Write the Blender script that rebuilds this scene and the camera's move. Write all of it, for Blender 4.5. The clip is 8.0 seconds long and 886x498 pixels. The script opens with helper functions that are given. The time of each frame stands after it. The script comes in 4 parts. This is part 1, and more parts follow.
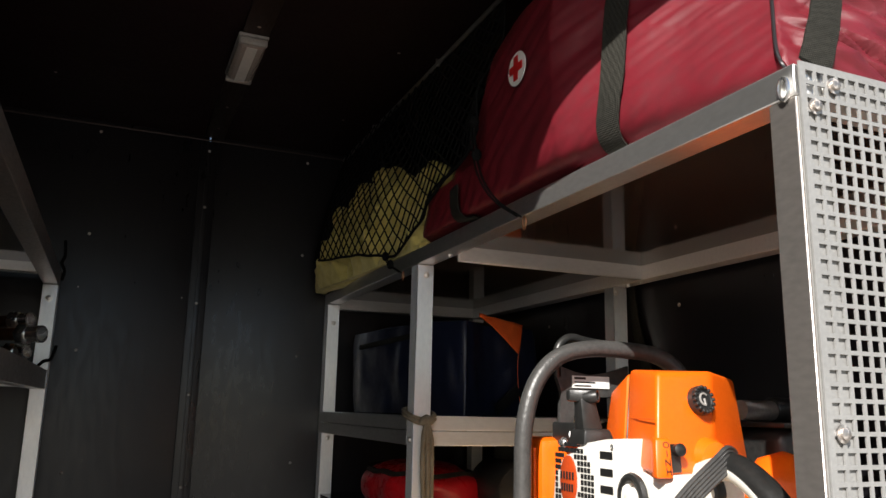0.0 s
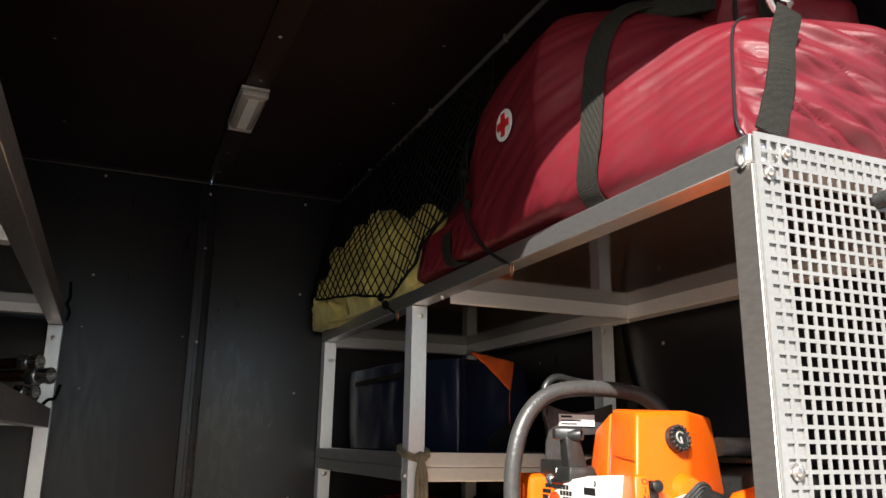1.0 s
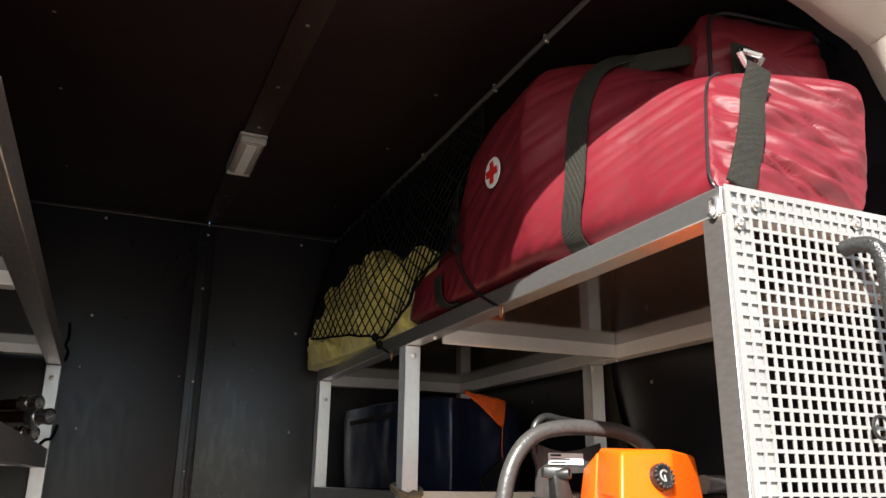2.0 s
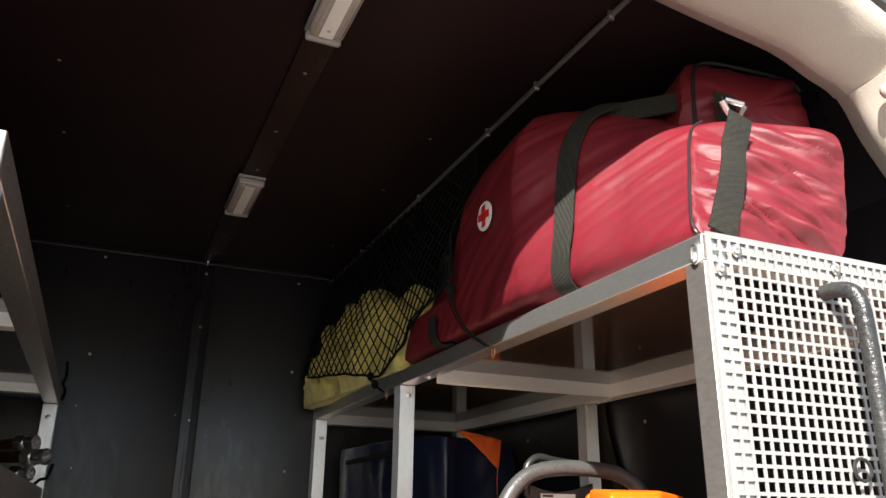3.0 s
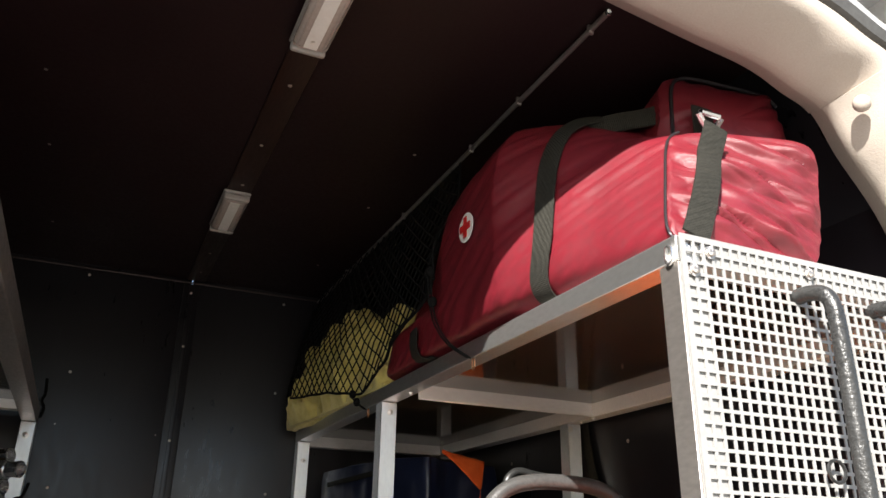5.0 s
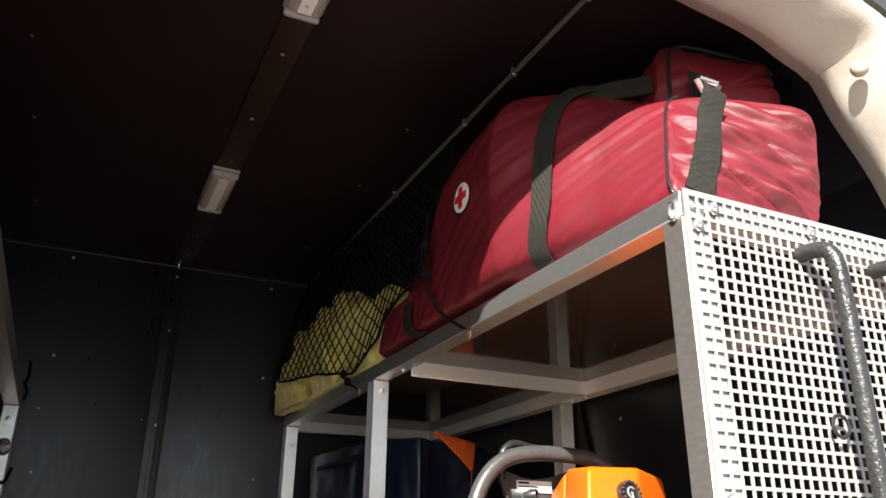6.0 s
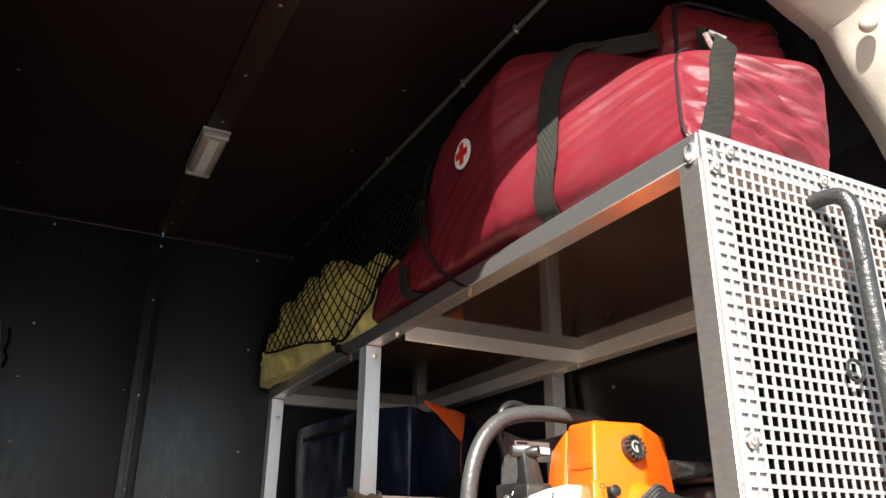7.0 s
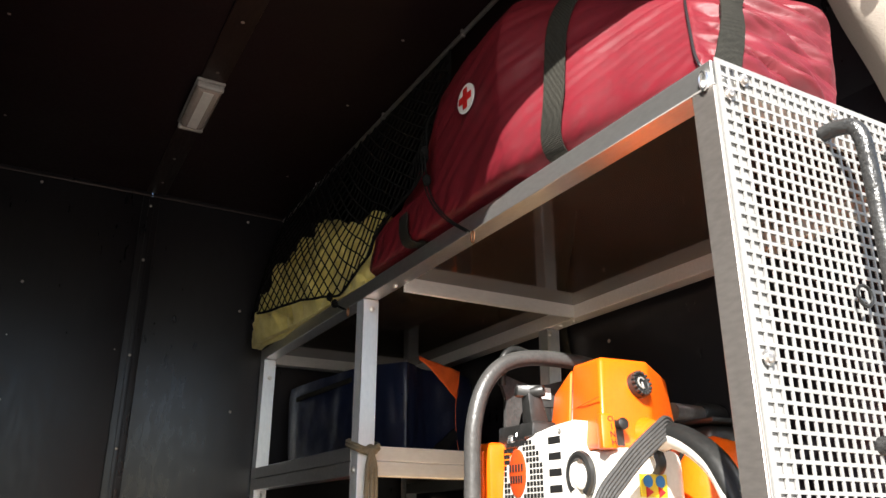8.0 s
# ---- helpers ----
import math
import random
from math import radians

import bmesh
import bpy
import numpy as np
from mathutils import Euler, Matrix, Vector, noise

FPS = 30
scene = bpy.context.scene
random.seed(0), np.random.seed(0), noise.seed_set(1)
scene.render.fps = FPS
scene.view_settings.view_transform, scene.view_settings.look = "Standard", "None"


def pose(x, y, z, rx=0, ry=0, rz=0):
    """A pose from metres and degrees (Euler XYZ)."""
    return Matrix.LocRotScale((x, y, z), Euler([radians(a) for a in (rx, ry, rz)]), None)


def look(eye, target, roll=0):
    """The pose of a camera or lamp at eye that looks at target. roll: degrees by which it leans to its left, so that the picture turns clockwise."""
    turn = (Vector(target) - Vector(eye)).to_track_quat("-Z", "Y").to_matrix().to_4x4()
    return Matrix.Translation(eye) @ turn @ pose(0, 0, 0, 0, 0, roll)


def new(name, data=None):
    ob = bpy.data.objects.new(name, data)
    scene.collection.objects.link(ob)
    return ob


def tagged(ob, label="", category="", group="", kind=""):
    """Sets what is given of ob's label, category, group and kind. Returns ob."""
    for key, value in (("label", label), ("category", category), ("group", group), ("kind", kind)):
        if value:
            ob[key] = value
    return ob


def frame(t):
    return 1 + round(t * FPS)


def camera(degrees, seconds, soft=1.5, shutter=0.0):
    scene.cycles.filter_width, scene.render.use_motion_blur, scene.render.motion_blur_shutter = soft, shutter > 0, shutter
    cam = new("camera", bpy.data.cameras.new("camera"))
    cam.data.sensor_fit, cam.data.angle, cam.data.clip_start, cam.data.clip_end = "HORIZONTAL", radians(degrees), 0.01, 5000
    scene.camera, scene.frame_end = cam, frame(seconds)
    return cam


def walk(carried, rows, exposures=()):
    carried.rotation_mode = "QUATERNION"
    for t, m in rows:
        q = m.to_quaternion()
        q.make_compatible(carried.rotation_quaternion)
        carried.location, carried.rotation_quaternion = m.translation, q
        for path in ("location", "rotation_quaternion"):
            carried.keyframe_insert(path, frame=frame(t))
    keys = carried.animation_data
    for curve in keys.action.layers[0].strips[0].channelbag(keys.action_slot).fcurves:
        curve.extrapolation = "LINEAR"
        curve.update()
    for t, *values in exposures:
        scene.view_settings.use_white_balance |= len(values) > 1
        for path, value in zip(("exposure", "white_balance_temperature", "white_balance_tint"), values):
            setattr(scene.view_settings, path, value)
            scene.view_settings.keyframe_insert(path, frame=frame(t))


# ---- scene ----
cam = camera(59.9, 8.0)
PATH = [
    (0, (-0.005, -0.011, 1.506), (0.754, 1.793, 1.913), 1.2),
    (0.5, (-0.017, -0.047, 1.511), (0.743, 1.749, 1.956), 1.1),
    (1, (-0.029, -0.08, 1.515), (0.733, 1.704, 2.0), 0.9),
    (1.5, (-0.038, -0.104, 1.515), (0.725, 1.668, 2.044), 0.8),
    (3, (-0.041, -0.154, 1.52), (0.709, 1.578, 2.181), 0.7),
    (3.5, (-0.033, -0.16, 1.519), (0.71, 1.561, 2.216), 1.0),
    (4, (-0.026, -0.163, 1.511), (0.716, 1.548, 2.234), 1.2),
    (4.5, (-0.021, -0.161, 1.497), (0.725, 1.541, 2.237), 1.2),
    (6, (-0.027, -0.115, 1.439), (0.771, 1.56, 2.185), 0.5),
    (6.5, (-0.035, -0.089, 1.415), (0.791, 1.575, 2.154), 0.5),
    (7, (-0.044, -0.061, 1.393), (0.813, 1.594, 2.119), 0.5),
    (7.5, (-0.055, -0.036, 1.366), (0.83, 1.612, 2.075), 0.4),
    (8, (-0.066, -0.021, 1.336), (0.845, 1.623, 2.019), 0.1),
]
walk(cam, [(t, look(eye, target, roll)) for t, eye, target, roll in PATH], [(0, 0.42), (0.5, 0.62), (1.0, 0.87), (1.5, 1.08), (4, 1.27), (8, 1.32)])

SUN = Vector((-0.84, -0.92, 0.86)).normalized()

# ---- light ----
world = bpy.data.worlds.new("sky")
scene.world = world
world.use_nodes = True
wn = world.node_tree.nodes
sky = wn.new("ShaderNodeTexSky")
sky.sky_type = "NISHITA"
sky.sun_disc = False
sky.sun_elevation = math.asin(SUN.z)
sky.sun_rotation = math.atan2(SUN.x, SUN.y)
world.node_tree.links.new(sky.outputs[0], wn["Background"].inputs[0])
wn["Background"].inputs[1].default_value = 0.09
sun = new("sun", bpy.data.lights.new("sun", "SUN"))
sun.data.energy = 6.6
sun.data.angle = radians(0.53)
sun.data.color = (1.0, 0.955, 0.89)
sun.matrix_world = look(SUN * 20, (0, 0, 0))


# ---- materials ----
def material(name, a, b=None, rough=0.5, metal=0.0, scale=6.0, fine=90.0, bump=0.15, stretch=(1, 1, 1), rough_var=0.12, sheen=0.0, weave=0.0, coat=0.0, spread=0.35, spec=0.5, brush=None):
    """A surface of two tones mixed by coarse and fine noise, with fine relief. weave: threads a metre; brush: the axis along which metal is brushed."""
    m = bpy.data.materials.new(name)
    m.use_nodes = True
    n, l = m.node_tree.nodes, m.node_tree.links
    p = n["Principled BSDF"]
    b = b or tuple(c * 0.7 for c in a)
    co = n.new("ShaderNodeTexCoord")
    mp = n.new("ShaderNodeMapping")
    mp.inputs["Scale"].default_value = stretch
    l.new(co.outputs["Object"], mp.inputs[0])
    big, small = n.new("ShaderNodeTexNoise"), n.new("ShaderNodeTexNoise")
    for node, s, d in ((big, scale, 5), (small, fine, 3)):
        node.inputs["Scale"].default_value = s
        node.inputs["Detail"].default_value = d
        l.new(mp.outputs[0], node.inputs[0])
    mean = n.new("ShaderNodeMath")
    mean.operation = "ADD"
    l.new(big.outputs[0], mean.inputs[0])
    l.new(small.outputs[0], mean.inputs[1])
    ramp = n.new("ShaderNodeMapRange")
    ramp.inputs[1].default_value, ramp.inputs[2].default_value = 1 - spread, 1 + spread
    l.new(mean.outputs[0], ramp.inputs[0])
    mix = n.new("ShaderNodeMix")
    mix.data_type = "RGBA"
    mix.inputs[6].default_value, mix.inputs[7].default_value = (*a, 1), (*b, 1)
    l.new(ramp.outputs[0], mix.inputs[0])
    l.new(mix.outputs[2], p.inputs["Base Color"])
    rr = n.new("ShaderNodeMapRange")
    rr.inputs[3].default_value, rr.inputs[4].default_value = max(rough - rough_var, 0.03), min(rough + rough_var, 1)
    rr.inputs[1].default_value, rr.inputs[2].default_value = 0.6, 1.4
    l.new(mean.outputs[0], rr.inputs[0])
    l.new(rr.outputs[0], p.inputs["Roughness"])
    p.inputs["Metallic"].default_value = metal
    p.inputs["Specular IOR Level"].default_value = spec
    p.inputs["Sheen Weight"].default_value = sheen
    p.inputs["Coat Weight"].default_value = coat
    p.inputs["Coat Roughness"].default_value = 0.15
    height = small.outputs[0]
    if weave:
        waves = []
        for axis in ("X", "Y", "Z"):
            w = n.new("ShaderNodeTexWave")
            w.bands_direction = axis
            w.inputs["Scale"].default_value = weave / 20
            w.inputs["Distortion"].default_value = 0.6
            l.new(co.outputs["Object"], w.inputs[0])
            waves.append(w.outputs[0])
        total = waves[0]
        for w in waves[1:]:
            ad = n.new("ShaderNodeMath")
            ad.operation = "ADD"
            l.new(total, ad.inputs[0])
            l.new(w, ad.inputs[1])
            total = ad.outputs[0]
        height = total
    if brush:
        tan = n.new("ShaderNodeTangent")
        tan.direction_type, tan.axis = "RADIAL", brush
        l.new(tan.outputs[0], p.inputs["Tangent"])
        p.inputs["Anisotropic"].default_value = 0.85
    bp = n.new("ShaderNodeBump")
    bp.inputs["Strength"].default_value = bump
    bp.inputs["Distance"].default_value = 0.002
    l.new(height, bp.inputs["Height"])
    l.new(bp.outputs[0], p.inputs["Normal"])
    return m


ALU = material("aluminium", (0.93, 0.92, 0.90), (0.80, 0.79, 0.77), 0.36, 0.92, 5, 160, 0.02, (1, 0.4, 1), 0.08, brush="Y")
# Less metallic, brighter copy: bounced light on crossbars and back beam put into the tone.
ALU_CROSS = material("aluminium_crossbar", (0.94, 0.92, 0.89), (0.84, 0.82, 0.79), 0.36, 0.42, 5, 160, 0.02, (0.4, 1, 1), 0.07, brush="X")
# The faint blue in this tone stands for sky mirrored in the posts.
ALU_UPRIGHT = material("aluminium_upright", (0.92, 0.94, 0.97), (0.82, 0.84, 0.88), 0.42, 1.0, 5, 160, 0.02, (1, 1, 0.4), 0.06, brush="Z")
ALU_DULL = material("aluminium_dull", (0.62, 0.57, 0.53), (0.46, 0.42, 0.39), 0.4, 0.85, 5, 160, 0.02, (1, 0.4, 1), brush="Y")
PLY = material("black_film_plywood", (0.0080, 0.0073, 0.0092), (0.0125, 0.0116, 0.0145), 0.34, 0, 3, 60, 0.012, (1, 1, 0.25), spread=0.3, spec=0.5)
PLY_GLOSS = material("glossy_black_board", (0.030, 0.021, 0.015), (0.052, 0.037, 0.026), 0.075, 0, 6, 28, 0.07, (1, 1, 1), 0.03, spec=1.0)
CEIL = material("ceiling_board", (0.0110, 0.0044, 0.0050), (0.0165, 0.0066, 0.0074), 0.5, 0, 3, 140, 0.04, spec=0.3)
BATTEN = material("brown_batten", (0.022, 0.009, 0.006), (0.013, 0.006, 0.005), 0.45, 0, 5, 80, 0.1, (3, 0.4, 3))
EDGING = material("pale_brown_edging", (0.085, 0.062, 0.055), (0.05, 0.036, 0.032), 0.5, 0, 9, 80, 0.1)
WHITE_PAINT = material("white_hammered_paint", (0.32, 0.317, 0.309), (0.225, 0.222, 0.216), 0.38, 0, 7, 220, 0.2, spread=0.5)
TRIM = material("beige_plastic_trim", (0.405, 0.355, 0.305), (0.355, 0.31, 0.265), 0.55, 0, 4, 420, 0.25)
RUBBER = material("grey_rubber", (0.07, 0.07, 0.068), (0.045, 0.045, 0.045), 0.7, 0, 8, 120, 0.15)
BODY = material("van_paint", (0.55, 0.55, 0.55), (0.5, 0.5, 0.5), 0.3, 0, 3, 60, 0.03, coat=0.5)
RED = material("maroon_nylon", (0.158, 0.0108, 0.0190), (0.112, 0.0082, 0.0140), 0.43, 0, 5, 60, 0.2, rough_var=0.1, weave=7000, spec=0.55)
WEB = material("black_webbing", (0.034, 0.032, 0.026), (0.018, 0.018, 0.015), 0.75, 0, 10, 200, 0.6, weave=2600, spec=0.15)
PIPING = material("dark_piping", (0.02, 0.018, 0.02), None, 0.4, 0, 10, 100, 0.1)
CHROME = material("chrome", (0.9, 0.89, 0.88), (0.75, 0.75, 0.74), 0.24, 0.95, 10, 80, 0.05)
YELLOW = material("yellow_canvas", (0.86, 0.74, 0.27), (0.64, 0.52, 0.14), 0.8, 0, 7, 50, 0.2, sheen=0.2, weave=5000)
BLUE = material("navy_coated_fabric", (0.010, 0.016, 0.045), (0.006, 0.010, 0.03), 0.37, 0, 6, 45, 0.25)
ORANGE_CLOTH = material("orange_fabric", (0.95, 0.16, 0.03), (0.9, 0.13, 0.02), 0.65, 0, 8, 90, 0.2)
SAW_ORANGE = material("orange_plastic", (0.89, 0.138, 0.004), (0.83, 0.118, 0.003), 0.36, 0, 5, 200, 0.05, rough_var=0.06)
SAW_WHITE = material("white_plastic", (0.75, 0.73, 0.68), (0.62, 0.6, 0.55), 0.45, 0, 6, 150, 0.06, spread=0.45)
BLACK_PLASTIC = material("black_plastic", (0.011, 0.011, 0.011), (0.02, 0.02, 0.019), 0.38, 0, 12, 150, 0.15)
GREY_GRIP = material("worn_grey_rubber", (0.066, 0.064, 0.062), (0.034, 0.033, 0.032), 0.38, 0, 30, 160, 0.4)
HAMMER_BLACK = material("black_hammered_paint", (0.02, 0.02, 0.02), (0.035, 0.035, 0.034), 0.32, 0, 10, 170, 0.9)
LENS = material("lamp_diffuser", (0.50, 0.44, 0.41), (0.40, 0.35, 0.32), 0.12, 0, 10, 120, 0.05, spec=1.0)
LAMP_HOUSE = material("lamp_housing", (0.36, 0.34, 0.32), None, 0.35, 0, 10, 100, 0.05)
CORD = material("black_cord", (0.004, 0.004, 0.004), (0.006, 0.006, 0.006), 0.95, 0, 20, 300, 0.3, spec=0.15)
ROPE = material("khaki_rope", (0.24, 0.2, 0.14), (0.15, 0.12, 0.08), 0.85, 0, 20, 300, 0.5)
RED_GLOSS = material("red_coated_fabric", (0.62, 0.012, 0.02), (0.5, 0.01, 0.015), 0.3, 0, 6, 60, 0.15)
WHITE_LABEL = material("white_label", (0.8, 0.8, 0.78), (0.72, 0.72, 0.7), 0.4, 0, 20, 100, 0.02)
CROSS_RED = material("red_print", (0.62, 0.02, 0.02), None, 0.45, 0, 20, 100, 0.02)
YELLOW_LABEL = material("yellow_label", (0.85, 0.6, 0.02), None, 0.4, 0, 20, 100, 0.02)
BLUE_PRINT = material("blue_print", (0.03, 0.2, 0.55), None, 0.4, 0, 20, 100, 0.02)
INK_AND_SHADE = material("black_print_and_shade", (0.012, 0.012, 0.012), None, 0.5, 0, 20, 100, 0.02)
COPPER = material("copper", (0.35, 0.17, 0.09), (0.2, 0.1, 0.06), 0.4, 1.0, 20, 100, 0.05)
EARTH = material("pale_concrete", (0.30, 0.275, 0.245), (0.235, 0.215, 0.19), 0.9, 0, 0.8, 30, 0.5)
RUBBER_MAT = material("floor_rubber", (0.03, 0.03, 0.03), None, 0.7, 0, 4, 80, 0.2)
# Unseen board, made pale and warm to bounce sunlight onto the shelf above.
BOUNCE_BOARD = material("warm_bounce_board", (0.80, 0.55, 0.29), (0.70, 0.46, 0.23), 0.6, 0, 4, 80, 0.2, (1, 0.15, 1))


# ---- builders ----
def link(name, bm, mat, parent=None, label="", smooth=True):
    me = bpy.data.meshes.new(name)
    bmesh.ops.recalc_face_normals(bm, faces=bm.faces[:])
    bm.to_mesh(me)
    bm.free()
    if mat:
        me.materials.append(mat)
    if smooth:
        me.shade_smooth()
        me.set_sharp_from_angle(angle=radians(38))
    ob = new(name, me)
    if parent:
        ob.parent = parent
        ob.matrix_parent_inverse = parent.matrix_world.inverted()
    if label:
        ob["label"] = label
    return ob


def part(name, bm, material_, parent, label=""):
    return link(name, bm, material_, parent, label)


def thing(name, at, label, category, group="", kind=""):
    ob = new(name)
    ob.location = at
    ob.matrix_world = pose(*at)
    return tagged(ob, label, category, group, kind)


def box(bm, x0, x1, y0, y1, z0, z1, bevel=0.0, seg=2):
    r = bmesh.ops.create_cube(bm, size=1, matrix=Matrix.Translation(((x0 + x1) / 2, (y0 + y1) / 2, (z0 + z1) / 2)) @ Matrix.Diagonal((x1 - x0, y1 - y0, z1 - z0, 1)))
    if bevel:
        es = {e for v in r["verts"] for e in v.link_edges}
        bmesh.ops.bevel(bm, geom=list(es), offset=bevel, segments=seg, affect="EDGES", profile=0.5)
    return bm


def block(x0, x1, y0, y1, z0, z1, bevel=0.0, seg=2):
    return box(bmesh.new(), x0, x1, y0, y1, z0, z1, bevel, seg)


def spline(points, steps=8, closed=False):
    """A smooth line through points."""
    P = [Vector(p) for p in points]
    n = len(P)
    out = []
    for i in range(n if closed else n - 1):
        g = (lambda k: P[k % n]) if closed else (lambda k: P[min(max(k, 0), n - 1)])
        a, b, c, d = g(i - 1), g(i), g(i + 1), g(i + 2)
        for s in range(steps):
            t = s / steps
            out.append(0.5 * ((2 * b) + (c - a) * t + (2 * a - 5 * b + 4 * c - d) * t * t + (3 * b - a - 3 * c + d) * t ** 3))
    if not closed:
        out.append(P[-1])
    return out


def sweep(bm, line, section, closed=False, up=Vector((0, 0, 1)), caps=True):
    """Sweeps a closed section, pairs (side, up), along a line."""
    n = len(line)
    rings = []
    side = None
    for i, p in enumerate(line):
        p = Vector(p)
        a = Vector(line[(i - 1) % n] if closed or i else line[0])
        b = Vector(line[(i + 1) % n] if closed or i < n - 1 else line[-1])
        d = (b - a).normalized()
        s = d.cross(up)
        if s.length < 0.05:
            s = side or d.orthogonal()
        s = (s - d * s.dot(d)).normalized()
        if side and s.dot(side) < 0:
            s = -s
        side = s
        u = s.cross(d)
        sec = section(i / max(n - 1, 1)) if callable(section) else section
        rings.append([bm.verts.new(p + s * x + u * y) for x, y in sec])
    k = len(rings[0])
    for i in range(n if closed else n - 1):
        A, B = rings[i], rings[(i + 1) % n]
        for j in range(k):
            bm.faces.new((A[j], A[(j + 1) % k], B[(j + 1) % k], B[j]))
    if caps and not closed:
        bm.faces.new(rings[0][::-1])
        bm.faces.new(rings[-1])
    return bm


def circle(r, k=10, r2=None):
    return [(r * math.cos(6.28318 * i / k), (r2 or r) * math.sin(6.28318 * i / k)) for i in range(k)]


def tube(line, r, k=10, closed=False, bm=None, up=Vector((0, 0, 1))):
    return sweep(bm or bmesh.new(), [Vector(p) for p in line], circle(r, k), closed, up)


def lathe(bm, profile, m, k=24):
    """Turns pairs (radius, height) round the z axis of the pose m."""
    rings = []
    for r, h in profile:
        rings.append([bm.verts.new(m @ Vector((max(r, 1e-5) * math.cos(6.28318 * i / k), max(r, 1e-5) * math.sin(6.28318 * i / k), h))) for i in range(k)])
    for A, B in zip(rings, rings[1:]):
        for j in range(k):
            bm.faces.new((A[j], A[(j + 1) % k], B[(j + 1) % k], B[j]))
    bm.faces.new(rings[0][::-1])
    bm.faces.new(rings[-1])
    return bm


def aim(at, way):
    """A pose at a point whose z axis runs along way."""
    return Matrix.Translation(at) @ Vector(way).to_track_quat("Z", "Y").to_matrix().to_4x4()


def bolt_head(at, way, r=0.006):
    bm = bmesh.new()
    lathe(bm, [(r * 1.55, 0), (r * 1.55, r * 0.25), (r, r * 0.3), (r, r * 0.85), (r * 0.7, r * 1.05)], aim(at, way), 12)
    return bm


def screw(at, way, r=0.005):
    bm = bmesh.new()
    lathe(bm, [(r, -0.001), (r, 0.0006), (r * 0.75, r * 0.35), (r * 0.35, r * 0.4), (r * 0.3, r * 0.15)], aim(at, way), 12)
    return bm


def smooth_between(stations, t):
    """Values at t from rows (t, a, b, ...), eased."""
    if t <= stations[0][0]:
        return stations[0][1:]
    for p, q in zip(stations, stations[1:]):
        if t <= q[0]:
            f = (t - p[0]) / (q[0] - p[0])
            f = f * f * (3 - 2 * f) * 0.5 + f * 0.5
            return [a + (b - a) * f for a, b in zip(p[1:], q[1:])]
    return stations[-1][1:]


# ---- the van's shell ----
tagged(link("ground", block(-60, 60, -60, 60, -0.3, 0), EARTH), "pale dusty concrete yard round the van", "ground", kind="structure")
WALL_Y, EAST, WEST, TOP, DECK, REAR = 2.2, 1.075, -0.72, 2.262, 0.62, 0.40
tagged(link("floor", block(WEST - 0.05, EAST + 0.05, REAR, WALL_Y + 0.05, DECK - 0.06, DECK), RUBBER_MAT), "dark rubber floor of the van", "floor", kind="structure")
wall = tagged(new("wall_north"), "black film-faced plywood bulkhead with a covered seam", "wall", kind="structure")
part("panel", block(WEST - 0.05, 0.189, WALL_Y, WALL_Y + 0.03, DECK, TOP + 0.05, 0.0015), PLY, wall)
part("panel", block(0.1925, EAST + 0.05, WALL_Y, WALL_Y + 0.03, DECK, TOP + 0.05, 0.0015), PLY, wall)
strip = bmesh.new()
box(strip, 0.166, 0.213, WALL_Y - 0.005, WALL_Y - 0.0005, DECK, TOP - 0.016, 0.0015)
box(strip, 0.183, 0.197, WALL_Y - 0.008, WALL_Y - 0.005, DECK, TOP - 0.02, 0.0012)
part("cover_strip", strip, PLY, wall, "black seam strip")
for x, zs in ((-0.098, (2.231, 1.944, 1.636, 1.33)), (0.189, (2.216, 2.05, 1.777, 1.53, 1.29)), (0.476, (2.224, 1.94, 1.645, 1.35)), (-0.4, (2.23, 1.94, 1.64))):
    for z in zs:
        part("screw", screw((x, WALL_Y - (0.008 if x == 0.189 else 0.0), z), (0, -1, 0), 0.0042), ALU_DULL, wall)
for x, z in ((-0.11, 1.80), (0.15, 1.79)):
    part("rivet", screw((x, WALL_Y, z), (0, -1, 0), 0.002), ALU_DULL, wall)
east = tagged(new("wall_east"), "black film-faced plywood side wall", "wall", kind="structure")
part("panel", block(EAST, EAST + 0.03, REAR + 0.06, WALL_Y, DECK, 2.02), PLY, east)
cove = bmesh.new()
sweep(cove, [(0, REAR + 0.06, 0), (0, WALL_Y, 0)], [(0.90, TOP), (0.90, TOP + 0.03), (EAST + 0.03, 2.05), (EAST + 0.03, 2.02), (EAST, 2.02)])
part("cove", cove, PLY, east)
for y, z in ((1.272, 1.73), (0.75, 1.73), (1.8, 1.73), (1.272, 1.45), (1.8, 1.45)):
    part("screw", screw((EAST, y, z), (-1, 0, 0), 0.0045), ALU_DULL, east)
tagged(link("wall_west", block(WEST - 0.03, WEST, REAR + 0.06, WALL_Y, DECK, TOP), PLY), "black plywood side wall", "wall", kind="structure")
tagged(link("ceiling", block(WEST - 0.05, 0.898, 0.565, WALL_Y, TOP, TOP + 0.03), CEIL), "black plywood ceiling", "ceiling", kind="structure")
edge = tagged(link("trim", block(WEST, 0.585, WALL_Y - 0.004, WALL_Y - 0.0005, TOP - 0.014, TOP - 0.0095, 0.0012), EDGING), "thin brown edge strip under the ceiling", "trim", kind="structure")
batten = tagged(new("ceiling_batten"), "dark brown wooden batten screwed along the ceiling", "batten", kind="structure")
part("board", block(0.172, 0.226, 0.55, WALL_Y - 0.01, TOP - 0.006, TOP - 0.0005, 0.002), BATTEN, batten)
